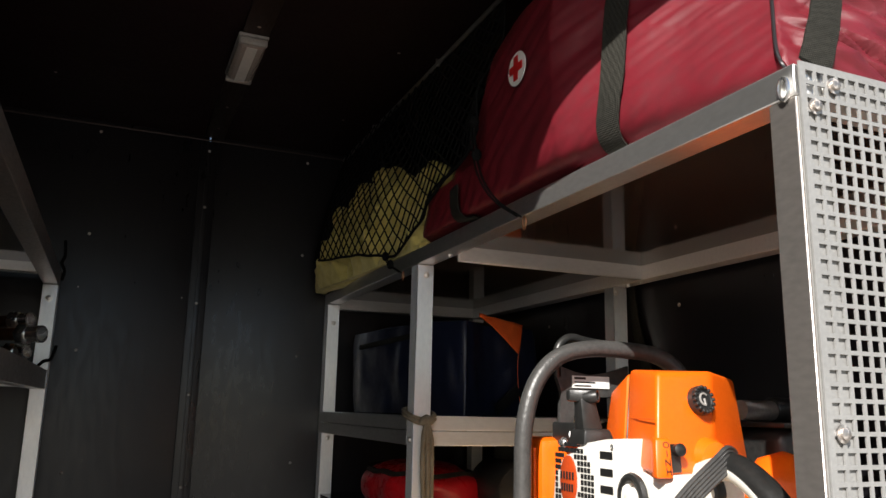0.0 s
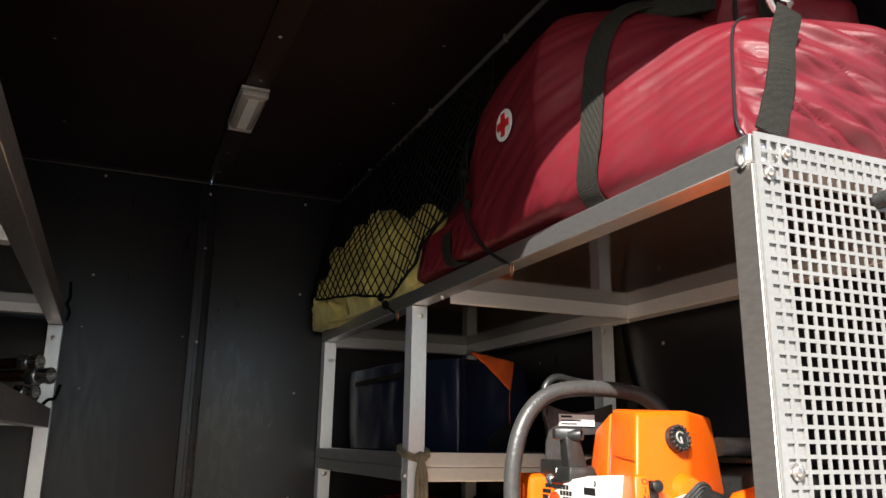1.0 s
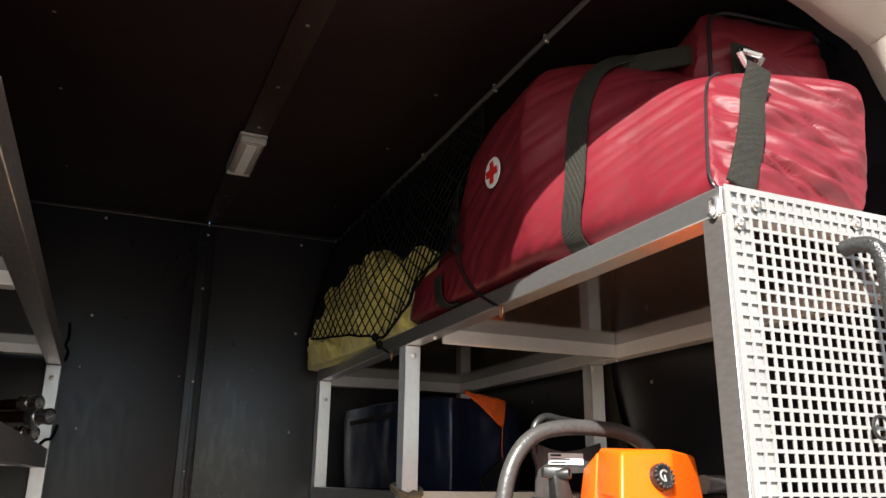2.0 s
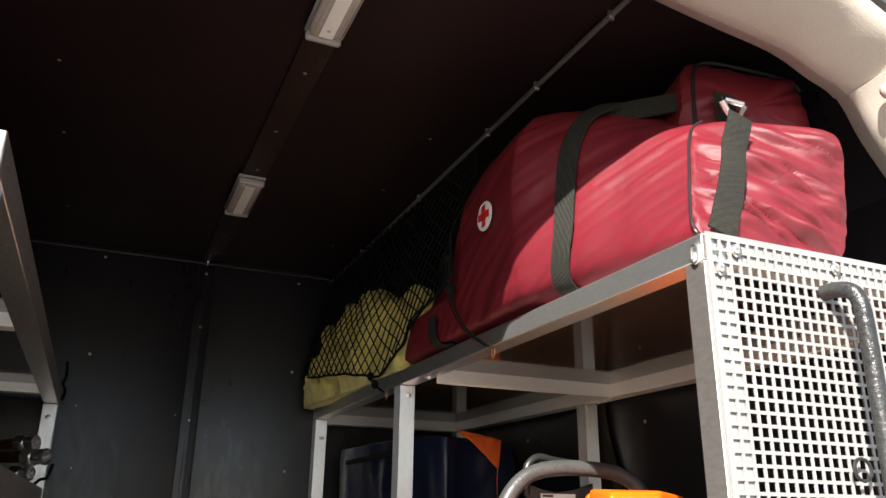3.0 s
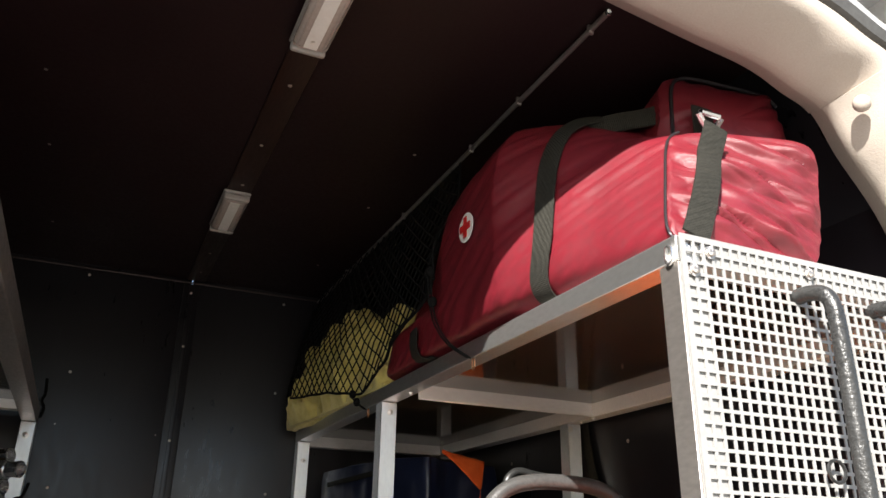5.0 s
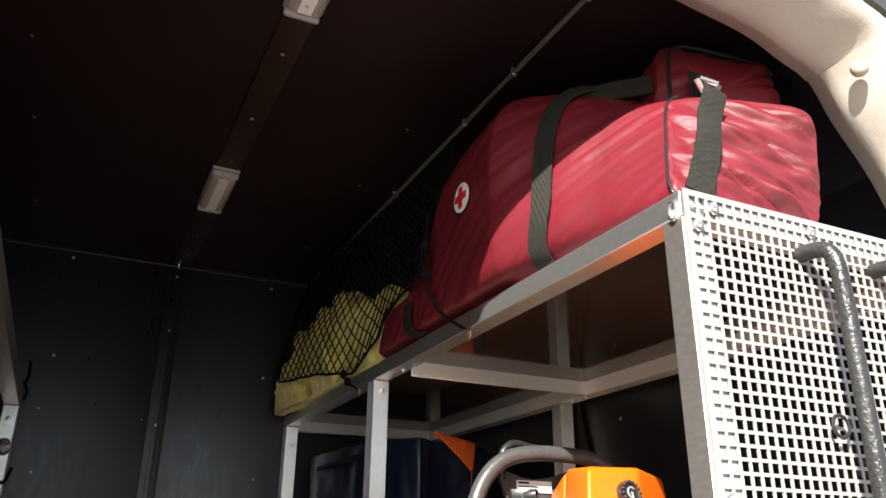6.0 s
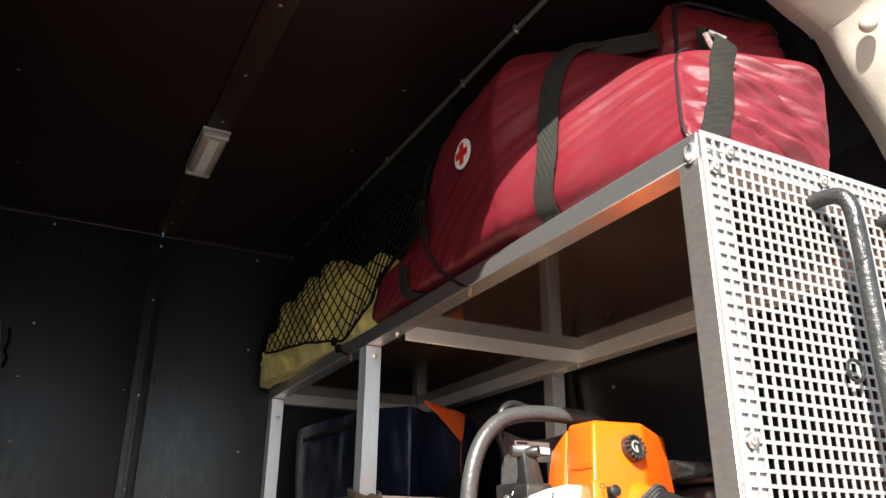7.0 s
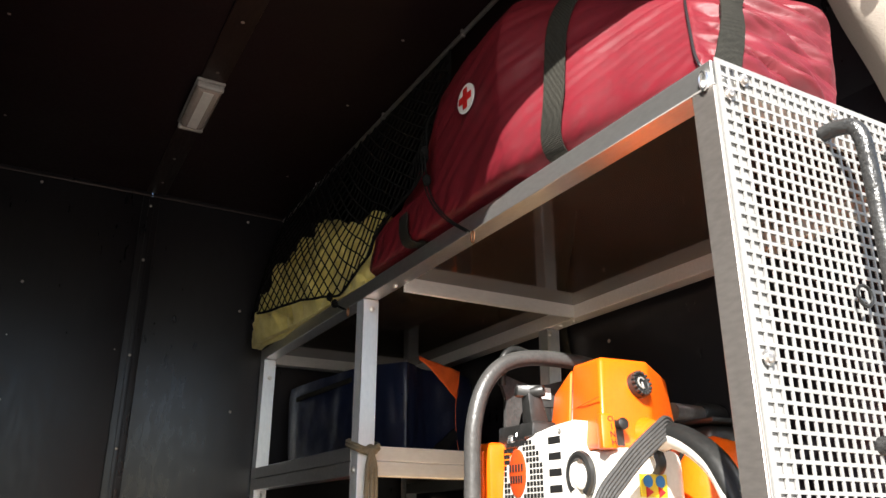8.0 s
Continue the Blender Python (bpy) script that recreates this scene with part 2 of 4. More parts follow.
for y in (1.023, 1.26, 1.46, 1.93, 2.1):
    part("screw", screw((0.2, y, TOP - 0.006), (0, 0, -1), 0.004), ALU_DULL, batten)
for x in (-0.197, -0.48, 0.5):
    for y in (1.169, 1.46, 1.9):
        tagged(link("ceiling_screw", screw((x, y, TOP), (0, 0, -1), 0.0034), ALU_DULL), "small zinc screw in the black ceiling", "screw", "ceiling screws")


def arch(dy, out, first=0, last=17):
    """A stretch of the line of the rear opening's inner edge, moved out by a distance."""
    base = [(-0.64, 1.2), (-0.61, 1.76), (-0.53, 2.02), (-0.42, 2.13), (-0.2, 2.196), (0.1, 2.206), (0.31, 2.181), (0.47, 2.157), (0.63, 2.137), (0.735, 2.126), (0.80, 2.103), (0.85, 2.083), (0.886, 2.021), (0.944, 1.942), (0.985, 1.84), (1.01, 1.71), (1.02, 1.2)]
    c = Vector((0.18, 1.5))
    res = []
    for x, z in base:
        x, z = -0.021 + (x + 0.021) * 1.046, 1.497 + (z - 1.497) * 1.046
        d = (Vector((x, z)) - c).normalized()
        res.append(Vector((x + d.x * out, dy, z + d.y * out)))
    return spline(res, 5)[first * 5:last * 5 + 1]


def loft_lines(lines, mat, name, parent, label=""):
    bm = bmesh.new()
    rows = [[bm.verts.new(p) for p in ln] for ln in lines]
    for A, B in zip(rows, rows[1:] + rows[:1]):
        for j in range(len(A) - 1):
            bm.faces.new((A[j], A[j + 1], B[j + 1], B[j]))
    for k in (0, -1):
        bm.faces.new([r[k] for r in rows])
    return part(name, bm, mat, parent, label)


frame_trim = tagged(new("trim_rear_opening"), "beige moulded plastic trim round the rear door opening", "trim", kind="structure")
PROFILE = ((0.56, 0.04), (0.527, 0.014), (0.52, 0.010), (0.505, 0.012), (0.48, 0.022), (0.45, 0.038), (0.438, 0.046), (0.43, 0.056), (0.428, 0.07), (0.432, 0.085), (0.445, 0.095), (0.47, 0.10), (0.56, 0.10))
loft_lines([arch(y, d, 0, 11) for y, d in PROFILE], TRIM, "header_cover", frame_trim)
loft_lines([arch(y - (0.005 if k < 8 else 0), d - (0.004 if k < 9 else 0), 11, 16) for k, (y, d) in enumerate(PROFILE)], TRIM, "pillar_cover", frame_trim)
part("screw_cap", lathe(bmesh.new(), [(0.0125, -0.004), (0.0125, 0.001), (0.0115, 0.005), (0.008, 0.0085), (0.003, 0.0098)], aim((0.905, 0.462, 2.094), (-0.75, -0.5, -0.35)), 24), TRIM, frame_trim, "domed screw cap")
loft_lines([arch(0.447, 0.097), arch(0.43, 0.10), arch(0.424, 0.115), arch(0.432, 0.132), arch(0.49, 0.135), arch(0.49, 0.105)], RUBBER, "door_seal", frame_trim, "grey rubber door seal")
loft_lines([arch(0.46, 0.136), arch(0.45, 0.155), arch(0.46, 0.195), arch(0.49, 0.26), arch(0.57, 0.27), arch(0.57, 0.136)], BODY, "body_edge", frame_trim, "painted van body round the door opening")
tagged(link("roof", block(WEST - 0.1, EAST + 0.1, 0.45, WALL_Y + 0.1, 2.45, 2.48), BODY), "painted van roof over the lining", "roof", kind="structure")
for nm, x0, x1 in (("wall_outer_east", EAST + 0.1, EAST + 0.13), ("wall_outer_west", WEST - 0.13, WEST - 0.1)):
    tagged(link(nm, block(x0, x1, 0.45, WALL_Y + 0.1, DECK - 0.2, 2.47), BODY), "painted sheet side of the van", "wall", kind="structure")


# ---- the racks ----
def bar(parent, x0, x1, y0, y1, z0, z1, mat=None, name="beam", label=""):
    return part(name, block(x0, x1, y0, y1, z0, z1, 0.0012, 1), mat or ALU, parent, label)


def perforated(x0, x1, z0, z1, y, thick, pitch, hole, first):
    """A sheet with square holes, standing in the xz plane."""
    vs, fs = [], []
    nx, nz = int((x1 - x0 - first) / pitch), int((z1 - z0 - first) / pitch)
    xs, zs = [x0], [z1]
    for i in range(nx):
        xs += [x0 + first + i * pitch, x0 + first + i * pitch + hole]
    for i in range(nz):
        zs += [z1 - first - i * pitch, z1 - first - i * pitch - hole]
    xs.append(x1), zs.append(z0)
    W, H = len(xs), len(zs)
    for yy in (y, y + thick):
        vs += [(a, yy, b) for b in zs for a in xs]
    for j in range(H - 1):
        for i in range(W - 1):
            a = j * W + i
            q = (a, a + 1, a + W + 1, a + W)
            if i % 2 and j % 2:
                for k in range(4):
                    m, n = q[k], q[(k + 1) % 4]
                    fs.append((m, n, n + W * H, m + W * H))
            else:
                fs.append(q)
                fs.append(tuple(c + W * H for c in q[::-1]))
    rim = [i for i in range(W)] + [j * W + W - 1 for j in range(1, H)] + [(H - 1) * W + i for i in range(W - 2, -1, -1)] + [j * W for j in range(H - 2, 0, -1)]
    for m, n in zip(rim, rim[1:] + rim[:1]):
        fs.append((m, n, n + W * H, m + W * H))
    me = bpy.data.meshes.new("perforated_panel")
    me.from_pydata(vs, [], fs)
    bm = bmesh.new()
    bm.from_mesh(me)
    bpy.data.meshes.remove(me)
    return bm


FX, BX, SHELF = 0.549, 1.05, 1.828   # front, back and top of the right-hand rack
W = 0.036
rack = thing("shelf_rack", (FX, 0.476, DECK), "bright aluminium rack with black boards and a perforated end panel", "shelf")
for y in (0.476, 1.437, 2.155):
    # The near front post takes a darker tone to hold down the sun's glare.
    bar(rack, FX, FX + W, y, y + (0.032 if y < 1 else W), DECK, SHELF - 0.032, ALU_DULL if y < 1 else ALU_UPRIGHT, "post")
    bar(rack, BX - W, BX, y - (0.02 if y == 1.437 else 0), y + W - (0.02 if y == 1.437 else 0), DECK, SHELF - 0.045, ALU_UPRIGHT, "post")
bar(rack, FX, FX + W, 0.476, 2.192, SHELF - 0.031, SHELF)
bar(rack, BX - W, BX, 0.476, 2.192, SHELF - 0.044, SHELF, ALU_CROSS)
for y, deep in ((0.476, W), (1.313, 0.007), (2.155, W)):
    bar(rack, FX + W + 0.0005, BX - W - 0.0005, y, y + deep, SHELF - (0.031 if y < 1 else 0.044), SHELF - 0.002, ALU_CROSS, "crossbar")
part("shelf_board", block(FX + W + 0.001, BX - W - 0.001, 0.513, 1.3125, SHELF - 0.014, SHELF - 0.003), PLY_GLOSS, rack, "glossy black film-faced board")
part("shelf_board", block(FX + W + 0.001, BX - W - 0.001, 1.3205, 2.154, SHELF - 0.014, SHELF - 0.003), PLY_GLOSS, rack, "glossy black film-faced board")
for z0, z1 in ((1.434, 1.462), (1.4635, 1.492)):
    bar(rack, FX - 0.001, FX + W - 0.002, 1.4735, 2.192, z0, z1)
    bar(rack, FX + W + 0.0005, BX, 1.437, 1.437 + W, z0, z1, ALU_CROSS, "crossbar")
    bar(rack, BX - W, BX - 0.002, 1.475, 2.154, z0, z1)
part("shelf_board", block(FX + W, BX - W - 0.001, 1.475, 2.19, 1.478, 1.49), PLY_GLOSS, rack, "glossy black film-faced board")
part("shelf_board", block(FX + 0.004, BX - 0.004, 0.52, 1.472, 1.255, 1.27), BOUNCE_BOARD, rack, "unseen pale board toned to bounce warm light upward")
part("shelf_board", block(FX + 0.004, BX - 0.004, 1.4735, 2.19, 1.255, 1.27), PLY_GLOSS, rack, "glossy black film-faced board")
bar(rack, FX, FX + W, 0.5135, 1.436, 1.235, 1.2545)
# the lower frame's bolts and the top frame's bolts
for at, way in (((FX + 0.02, 1.4365, 1.774), (0, -1, 0)), ((FX + 0.02, 2.1545, 1.742), (0, -1, 0)), ((FX - 0.001, 1.452, 1.445), (-1, 0, 0)), ((FX + 0.018, 2.1545, 1.42), (0, -1, 0)), ((1.02, 1.4165, 1.77), (0, -1, 0)), ((1.03, 1.4365, 1.40), (0, -1, 0)), ((0.572, 1.328, 1.797), (0, 0, -1)), ((1.03, 1.335, 1.784), (0, 0, -1)), ((1.03, 1.385, 1.784), (0, 0, -1))):
    part("bolt", bolt_head(at, way, 0.0045), ALU, rack)
panel = part("perforated_panel", perforated(0.551, 0.955, 0.90, 1.829, 0.4712, 0.0018, 0.0138, 0.0100, 0.0075), WHITE_PAINT, rack, "white painted sheet with square holes")
for x, z in ((0.593, 1.811), (0.567, 1.786), (0.749, 1.811), (0.905, 1.811), (0.568, 1.492), (0.568, 1.2)):
    part("bolt", bolt_head((x, 0.4712, z), (0, -1, 0), 0.0052), ALU_DULL, panel)
# White strips added here stand for sunlit metal showing through the holes.
part("sunlit_backing", block(0.5515, 0.589, 0.4742, 0.4758, 0.90, 1.7955), WHITE_PAINT, panel)
part("sunlit_backing", block(0.5895, 0.955, 0.4742, 0.4758, 1.7965, 1.8285), WHITE_PAINT, panel)
for x in (0.723, 0.851):
    line = spline([(x, 0.475, 1.777), (x, 0.455, 1.777), (x + 0.002, 0.436, 1.771), (x + 0.004, 0.428, 1.752), (x + 0.005, 0.427, 1.70), (x + 0.004, 0.427, 1.6), (x + 0.004, 0.427, 1.5), (x + 0.004, 0.430, 1.44), (x + 0.002, 0.445, 1.42), (x, 0.475, 1.416)], 6)
    part("grab_handle", tube(line, 0.0095, 14), HAMMER_BLACK, panel, "bent steel handle in black hammered paint")
    part("catch_ring", tube([(x + 0.004 + 0.013 * math.cos(a * 0.524), 0.460, 1.575 + 0.012 * math.sin(a * 0.524)) for a in range(12)], 0.002, 8, True, up=Vector((0, 1, 0))), BLACK_PLASTIC, panel)
part("eyelet", tube([(FX - 0.003, 0.486 + 0.0055 * math.cos(a * 0.524), 1.805 + 0.011 * math.sin(a * 0.524)) for a in range(12)], 0.0022, 8, True, up=Vector((1, 0, 0))), CHROME, rack)

LX = -0.152                          # front of the left-hand rack
left = thing("shelf_rack", (LX, 0.55, DECK), "dull aluminium rack with black boards along the side wall", "shelf")
bar(left, LX - W, LX, 0.55, 2.19, SHELF - 0.034, SHELF + 0.008, ALU_DULL)
bar(left, WEST + 0.02, WEST + 0.02 + W, 0.55, 2.19, SHELF - 0.034, SHELF + 0.008, ALU_DULL)
for y in (0.55, 1.19, 1.95):
    bar(left, WEST + 0.02 + W, LX - W - 0.0005, y, y + W, SHELF - 0.034, SHELF + 0.004, ALU_CROSS, "crossbar")
    bar(left, WEST + 0.02 + W, LX - W - 0.0005, y, y + W, 1.535, 1.565, ALU_CROSS, "crossbar")
for y in (0.55, 2.14):
    bar(left, LX - W, LX, y, y + W, DECK, SHELF - 0.035, ALU_UPRIGHT, "post")
    bar(left, WEST + 0.02, WEST + 0.02 + W, y, y + W, DECK, SHELF - 0.035, ALU_UPRIGHT, "post")
part("shelf_board", block(WEST + 0.057, LX - W - 0.001, 0.55, 2.13, SHELF - 0.012, SHELF), PLY_GLOSS, left, "glossy black film-faced board")
bar(left, LX - W, LX - 0.002, 0.587, 2.139, 1.533, 1.58, ALU_DULL)
part("shelf_board", block(WEST + 0.057, LX - W - 0.001, 0.55, 2.13, 1.5655, 1.575), PLY_GLOSS, left, "glossy black film-faced board")
part("bolt", bolt_head((LX - 0.018, 2.1395, 1.758), (0, -1, 0), 0.006), ALU, left)

# ---- the lamps and the rail under the ceiling ----
def ceiling_lamp(at, length, width):
    x, y = at
    lamp = thing("ceiling_lamp", (x, y, TOP - 0.006), "unlit rectangular strip lamp with a ribbed clear lens", "lamp", "ceiling lamps")
    part("base", block(x - width / 2 - 0.003, x + width / 2 + 0.003, y, y + length, TOP - 0.014, TOP - 0.0065, 0.003), LAMP_HOUSE, lamp)
    part("diffuser", block(x - width / 2, x + width / 2, y + 0.012, y + length - 0.012, TOP - 0.030, TOP - 0.0142, 0.012, 4), LENS, lamp, "ribbed lens")
    for k in (0, 1):
        part("end_cap", block(x - width / 2 - 0.001, x + width / 2 + 0.001, y + k * (length - 0.012), y + 0.0115 + k * (length - 0.0115), TOP - 0.031, TOP - 0.0142, 0.005, 3), LAMP_HOUSE, lamp)
        part("screw", screw((x, y + 0.04 + k * (length - 0.08), TOP - 0.030), (0, 0, -1), 0.004), ALU, lamp)
    part("light_strip", block(x - 0.013, x + 0.013, y + 0.02, y + length - 0.02, TOP - 0.0309, TOP - 0.0298, 0.0004, 1), WHITE_LABEL, lamp, "pale light strip")
    for k in (0, 1, 4, 5):
        xx = x - width / 2 + 0.008 + k * (width - 0.016) / 5
        part("rib", block(xx - 0.001, xx + 0.001, y + 0.02, y + length - 0.02, TOP - 0.0312, TOP - 0.0295, 0.0005, 1), LENS, lamp)


ceiling_lamp((0.196, 1.492), 0.218, 0.056)
ceiling_lamp((0.196, 0.668), 0.222, 0.056)
rail = thing("net_rail", (0.588, 0.613, 2.25), "thin steel tube rail under the ceiling for the net", "rail")
part("tube", sweep(bmesh.new(), [(0.588, 0.613, 2.253), (0.588, WALL_Y, 2.249)], circle(0.0047, 12)), ALU_DULL, rail)
part("tube_mouth", lathe(bmesh.new(), [(0.0062, 0), (0.0062, 0.004), (0.004, 0.0042), (0.004, 0.001)], aim((0.588, 0.614, 2.253), (0, -1, 0)), 14), CHROME, rail)
for y in (0.66, 0.886, 1.08, 1.45, 1.9):
    part("clip", block(0.583, 0.593, y - 0.003, y + 0.003, 2.245, TOP, 0.0015), ALU_DULL, rail)


# ---- the red bag ----
BAG = [(0.50, 0.562, 0.812, 2.06), (0.62, 0.55, 0.838, 2.095), (0.72, 0.535, 0.87, 2.17), (0.85, 0.515, 0.885, 2.19), (0.97, 0.515, 0.885, 2.175), (1.08, 0.518, 0.885, 2.14), (1.18, 0.522, 0.885, 2.08), (1.28, 0.53, 0.87, 2.01), (1.35, 0.536, 0.86, 1.965), (1.395, 0.545, 0.85, 1.91)]
BASE = SHELF + 0.004


def bag_shape(y, a, r=1.0, off=0.0, folds=True):
    """A point of the bag's skin: along y, round by the angle a (0 is outward to the aisle, rising), r the fraction of the section."""
    xl, xr, zt = smooth_between(BAG, y)
    cx, cz, hx, hz = (xl + xr) / 2, (BASE + zt) / 2, (xr - xl) / 2, (zt - BASE) / 2
    c, s = math.cos(a), math.sin(a)
    n = 2.0 / (3.2 + 2.5 * max(0.0, min(1.0, (0.75 - y) / 0.25)))
    if s < 0:
        n = 2.0 / 7.0
    px = -math.copysign(abs(c) ** n, c)
    pz = math.copysign(abs(s) ** n, s)
    x, z = cx + px * (hx + off) * r, cz + pz * (hz + off) * r
    near = max(0.0, min(1.0, (0.85 - y) / 0.35))
    h = z - BASE
    across = (px * r + 1) / 2
    x += (0.46 - 0.14 * across) * near * h
    yy = y + (0.42 - 0.30 * across) * near * h
    # the far end narrows above a low roll
    far = max(0.0, min(1.0, (y - 1.06) / 0.14))
    over = max(0.0, min(1.0, (h - 0.075) / 0.03))
    if px < 0:
        x += 0.034 * far * over * over * (3 - 2 * over)
    if folds:
        over_, along = yy * 0.55 + z, z * 0.55 - yy
        f = noise.noise(Vector((x * 9, yy * 9, z * 9 + 7))) * 0.35
        amp = 0.0068 * min(1.0, max(0.0, h / 0.03)) * r
        gather = math.exp(-(y - 0.5) / 0.07)
        ridge = abs(noise.noise(Vector((z * 34 + yy * 9, x * 6, 5.0)))) - 0.25
        f += ridge * (1.1 * gather)
        # long slack creases that run down along the side
        f += 1.2 * (abs(noise.noise(Vector((over_ * 17, along * 1.6, 11)))) ** 0.8 - 0.25) + 0.7 * (abs(noise.noise(Vector((over_ * 40, along * 3.2, 3)))) - 0.2) + 0.15 * (abs(noise.noise(Vector((over_ * 80, along * 9, 8)))) - 0.2)
        x += px * f * amp
        z += pz * f * amp * 0.7
        yy += f * amp * 0.5 if y < 0.55 else 0
    z = max(z, BASE - 0.0005)
    if x < FX - 0.002 and z < BASE + 0.05:
        z -= min(1.0, max(0.0, (yy - 0.74) / 0.22)) * min(0.02, (FX - 0.002 - x) * 0.9)
    return Vector((x, yy, z))


def surface(nu, nv, fn, closed_v=False):
    bm = bmesh.new()
    g = [[bm.verts.new(fn(i / nu, j / nv)) for j in range(nv if closed_v else nv + 1)] for i in range(nu + 1)]
    for i in range(nu):
        for j in range(nv):
            k = (j + 1) % nv if closed_v else j + 1
            bm.faces.new((g[i][j], g[i + 1][j], g[i + 1][k], g[i][k]))
    bmesh.ops.remove_doubles(bm, verts=g[0] + g[nu], dist=0.0006)
    return bm


def evenly(v):
    """The angle for a turn v, crowded where a box-like section has its flat sides."""
    q = 4 * (v % 1)
    t = q - int(q)
    g, h = t ** 2.4, (1 - t) ** 2.4
    return 1.570796 * (int(q) + g / (g + h))


def bag_body(u, v):
    a = evenly(v)
    e = 0.16
    if u < e:
        f = u / e
        p = bag_shape(0.50, a, max(f, 0.001) ** 0.8)
        bulge = 0.014 * (1 - f * f)
        g = abs(noise.noise(Vector((p.x * 6, p.z * 34 + p.x * 17, 1.5)))) * 1.7 + 0.35 * noise.noise(Vector((p.x * 20, p.z * 30, 9))) + 0.3 * abs(noise.noise(Vector((p.x * 14, p.z * 70 + p.x * 36, 4))))
        p.y -= bulge + 0.017 * (g - 0.40) * min(1, 4 * (1 - f))
        return p
    if u > 0.94:
        f = (u - 0.94) / 0.06
        p = bag_shape(1.395, a, max(1 - f, 0.001))
        p.y += 0.03 * math.sqrt(max(0, 1 - (1 - f) ** 2))
        return p
    return bag_shape(0.50 + 0.895 * (u - e) / (0.94 - e), a)


bag = thing("medical_bag", (0.7, 0.95, BASE), "large maroon nylon medical duffel bag on the top shelf", "bag")
part("body", surface(260, 300, bag_body, True), RED, bag)


def ribbon(line, normals, width, thick, mat, name, parent, label=""):
    """A flat band along a line, lying on a surface with those normals."""
    bm = bmesh.new()
    rows = []
    n = len(line)
    for i, (p, nm) in enumerate(zip(line, normals)):
        d = (line[min(i + 1, n - 1)] - line[max(i - 1, 0)]).normalized()
        s = d.cross(nm).normalized() * width / 2
        k = nm.normalized() * thick
        rows.append([bm.verts.new(q) for q in (p - s, p - s + k, p - s * 0.5 + k * 1.25, p + s * 0.5 + k * 1.25, p + s + k, p + s)])
    for A, B in zip(rows, rows[1:]):
        for j in range(6):
            bm.faces.new((A[j], A[(j + 1) % 6], B[(j + 1) % 6], B[j]))
    bm.faces.new(rows[0][::-1])
    bm.faces.new(rows[-1])
    return part(name, bm, mat, parent, label)


def on_bag(y, a, off=0.0):
    p = bag_shape(y, a, 1, off, False)
    q = bag_shape(y, a + 0.02, 1, off, False)
    r = bag_shape(y + 0.01, a, 1, off, False)
    nm = (q - p).cross(r - p)
    c = Vector((0.7, y, 1.98))
    if nm.dot(p - c) < 0:
        nm = -nm
    return p + nm.normalized() * 0.0056, nm.normalized()


def band(name, y_of, a0, a1, width, label="", steps=60):
    pts = [on_bag(y_of(a0 + (a1 - a0) * i / steps), a0 + (a1 - a0) * i / steps) for i in range(steps + 1)]
    pts = [(p, sum((pts[max(0, min(steps, i + k))][1] for k in (-2, -1, 0, 1, 2)), Vector()) .normalized()) for i, (p, _) in enumerate(pts)]
    return ribbon([p for p, _ in pts], [n for _, n in pts], width, 0.0022, WEB, name, bag, label)


band("strap", lambda a: 0.765 - 0.032 * (1 + math.sin(max(-1.57, min(a, 1.57)))), -1.2, 2.6, 0.036, "grey-black webbing strap")
band("strap", lambda a: 1.185 + 0.012 * a, -1.2, -0.12, 0.034, "grey-black webbing strap")
part("piping", tube([bag_shape(0.503, -1.3 + 2.25 * i / 90, 1, 0.004, False) for i in range(91)], 0.002, 8), PIPING, bag, "dark piping down the end seam")
END_SKIN = [bag_body(0.008 + 0.15 * i / 50, j / 110) for i in range(51) for j in range(110)]


def end_y(x, z):
    """The foremost skin of the bag's end near a place."""
    near_ = sorted((((p.x - x) ** 2 + (p.z - z) ** 2), p.y) for p in END_SKIN)[:14]
    return min(y for _, y in near_)


end_xz = [(0.592 + 0.110 * f, BASE + 0.006 + 0.207 * f) for f in [i / 30 for i in range(31)]]
ey = [min(end_y(x - 0.016, z), end_y(x, z), end_y(x + 0.016, z)) for x, z in end_xz]
ey = [sum(ey[max(0, i - 8):i + 9]) / len(ey[max(0, i - 8):i + 9]) - 0.003 for i in range(31)]
ey = [y - 0.005 for y in ey]
end_line = [Vector((x, y, z)) for (x, z), y in zip(end_xz, ey)]
ribbon(end_line, [Vector((0, -1, 0.4)).normalized()] * 31, 0.036, 0.0025, WEB, "strap", bag, "grey-black webbing strap")


def upper(u, v, calm=False):
    """The pocket on top: u from its end towards the bulkhead, v round it."""
    a = evenly(v)
    f = 1.0
    if u < 0.08:
        f = (u / 0.08) ** 0.35
    if u > 0.85:
        f = ((1 - u) / 0.15) ** 0.5
    c, s = math.cos(a), math.sin(a)
    n = 2 / 5.0
    px, pz = -math.copysign(abs(c) ** n, c), math.copysign(abs(s) ** n, s)
    lean = 0.5 * (pz * f + 1)
    x = 0.803 + 0.02 * lean + 0.05 * u + px * (0.108 - 0.012 * lean) * max(f, 0.001)
    z = 2.128 - 0.055 * u + pz * 0.09 * (1 - 0.3 * u) * max(f, 0.001) - 0.018 * px * f * lean
    y = 0.612 + 0.36 * u - 0.30 * (x - 0.775) * (1 - u) + 0.16 * (z - 2.06)
    w = noise.noise(Vector((x * 11, y * 11, z * 13))) * 0.008 + noise.noise(Vector((x * 30, y * 9, z * 25))) * 0.003 + (abs(noise.noise(Vector((x * 9, y * 9, z * 40 - x * 12)))) - 0.2) * 0.010
    w = 0.002 if calm else w
    return Vector((x + w * 0.4, y - w, z + w * 0.6))


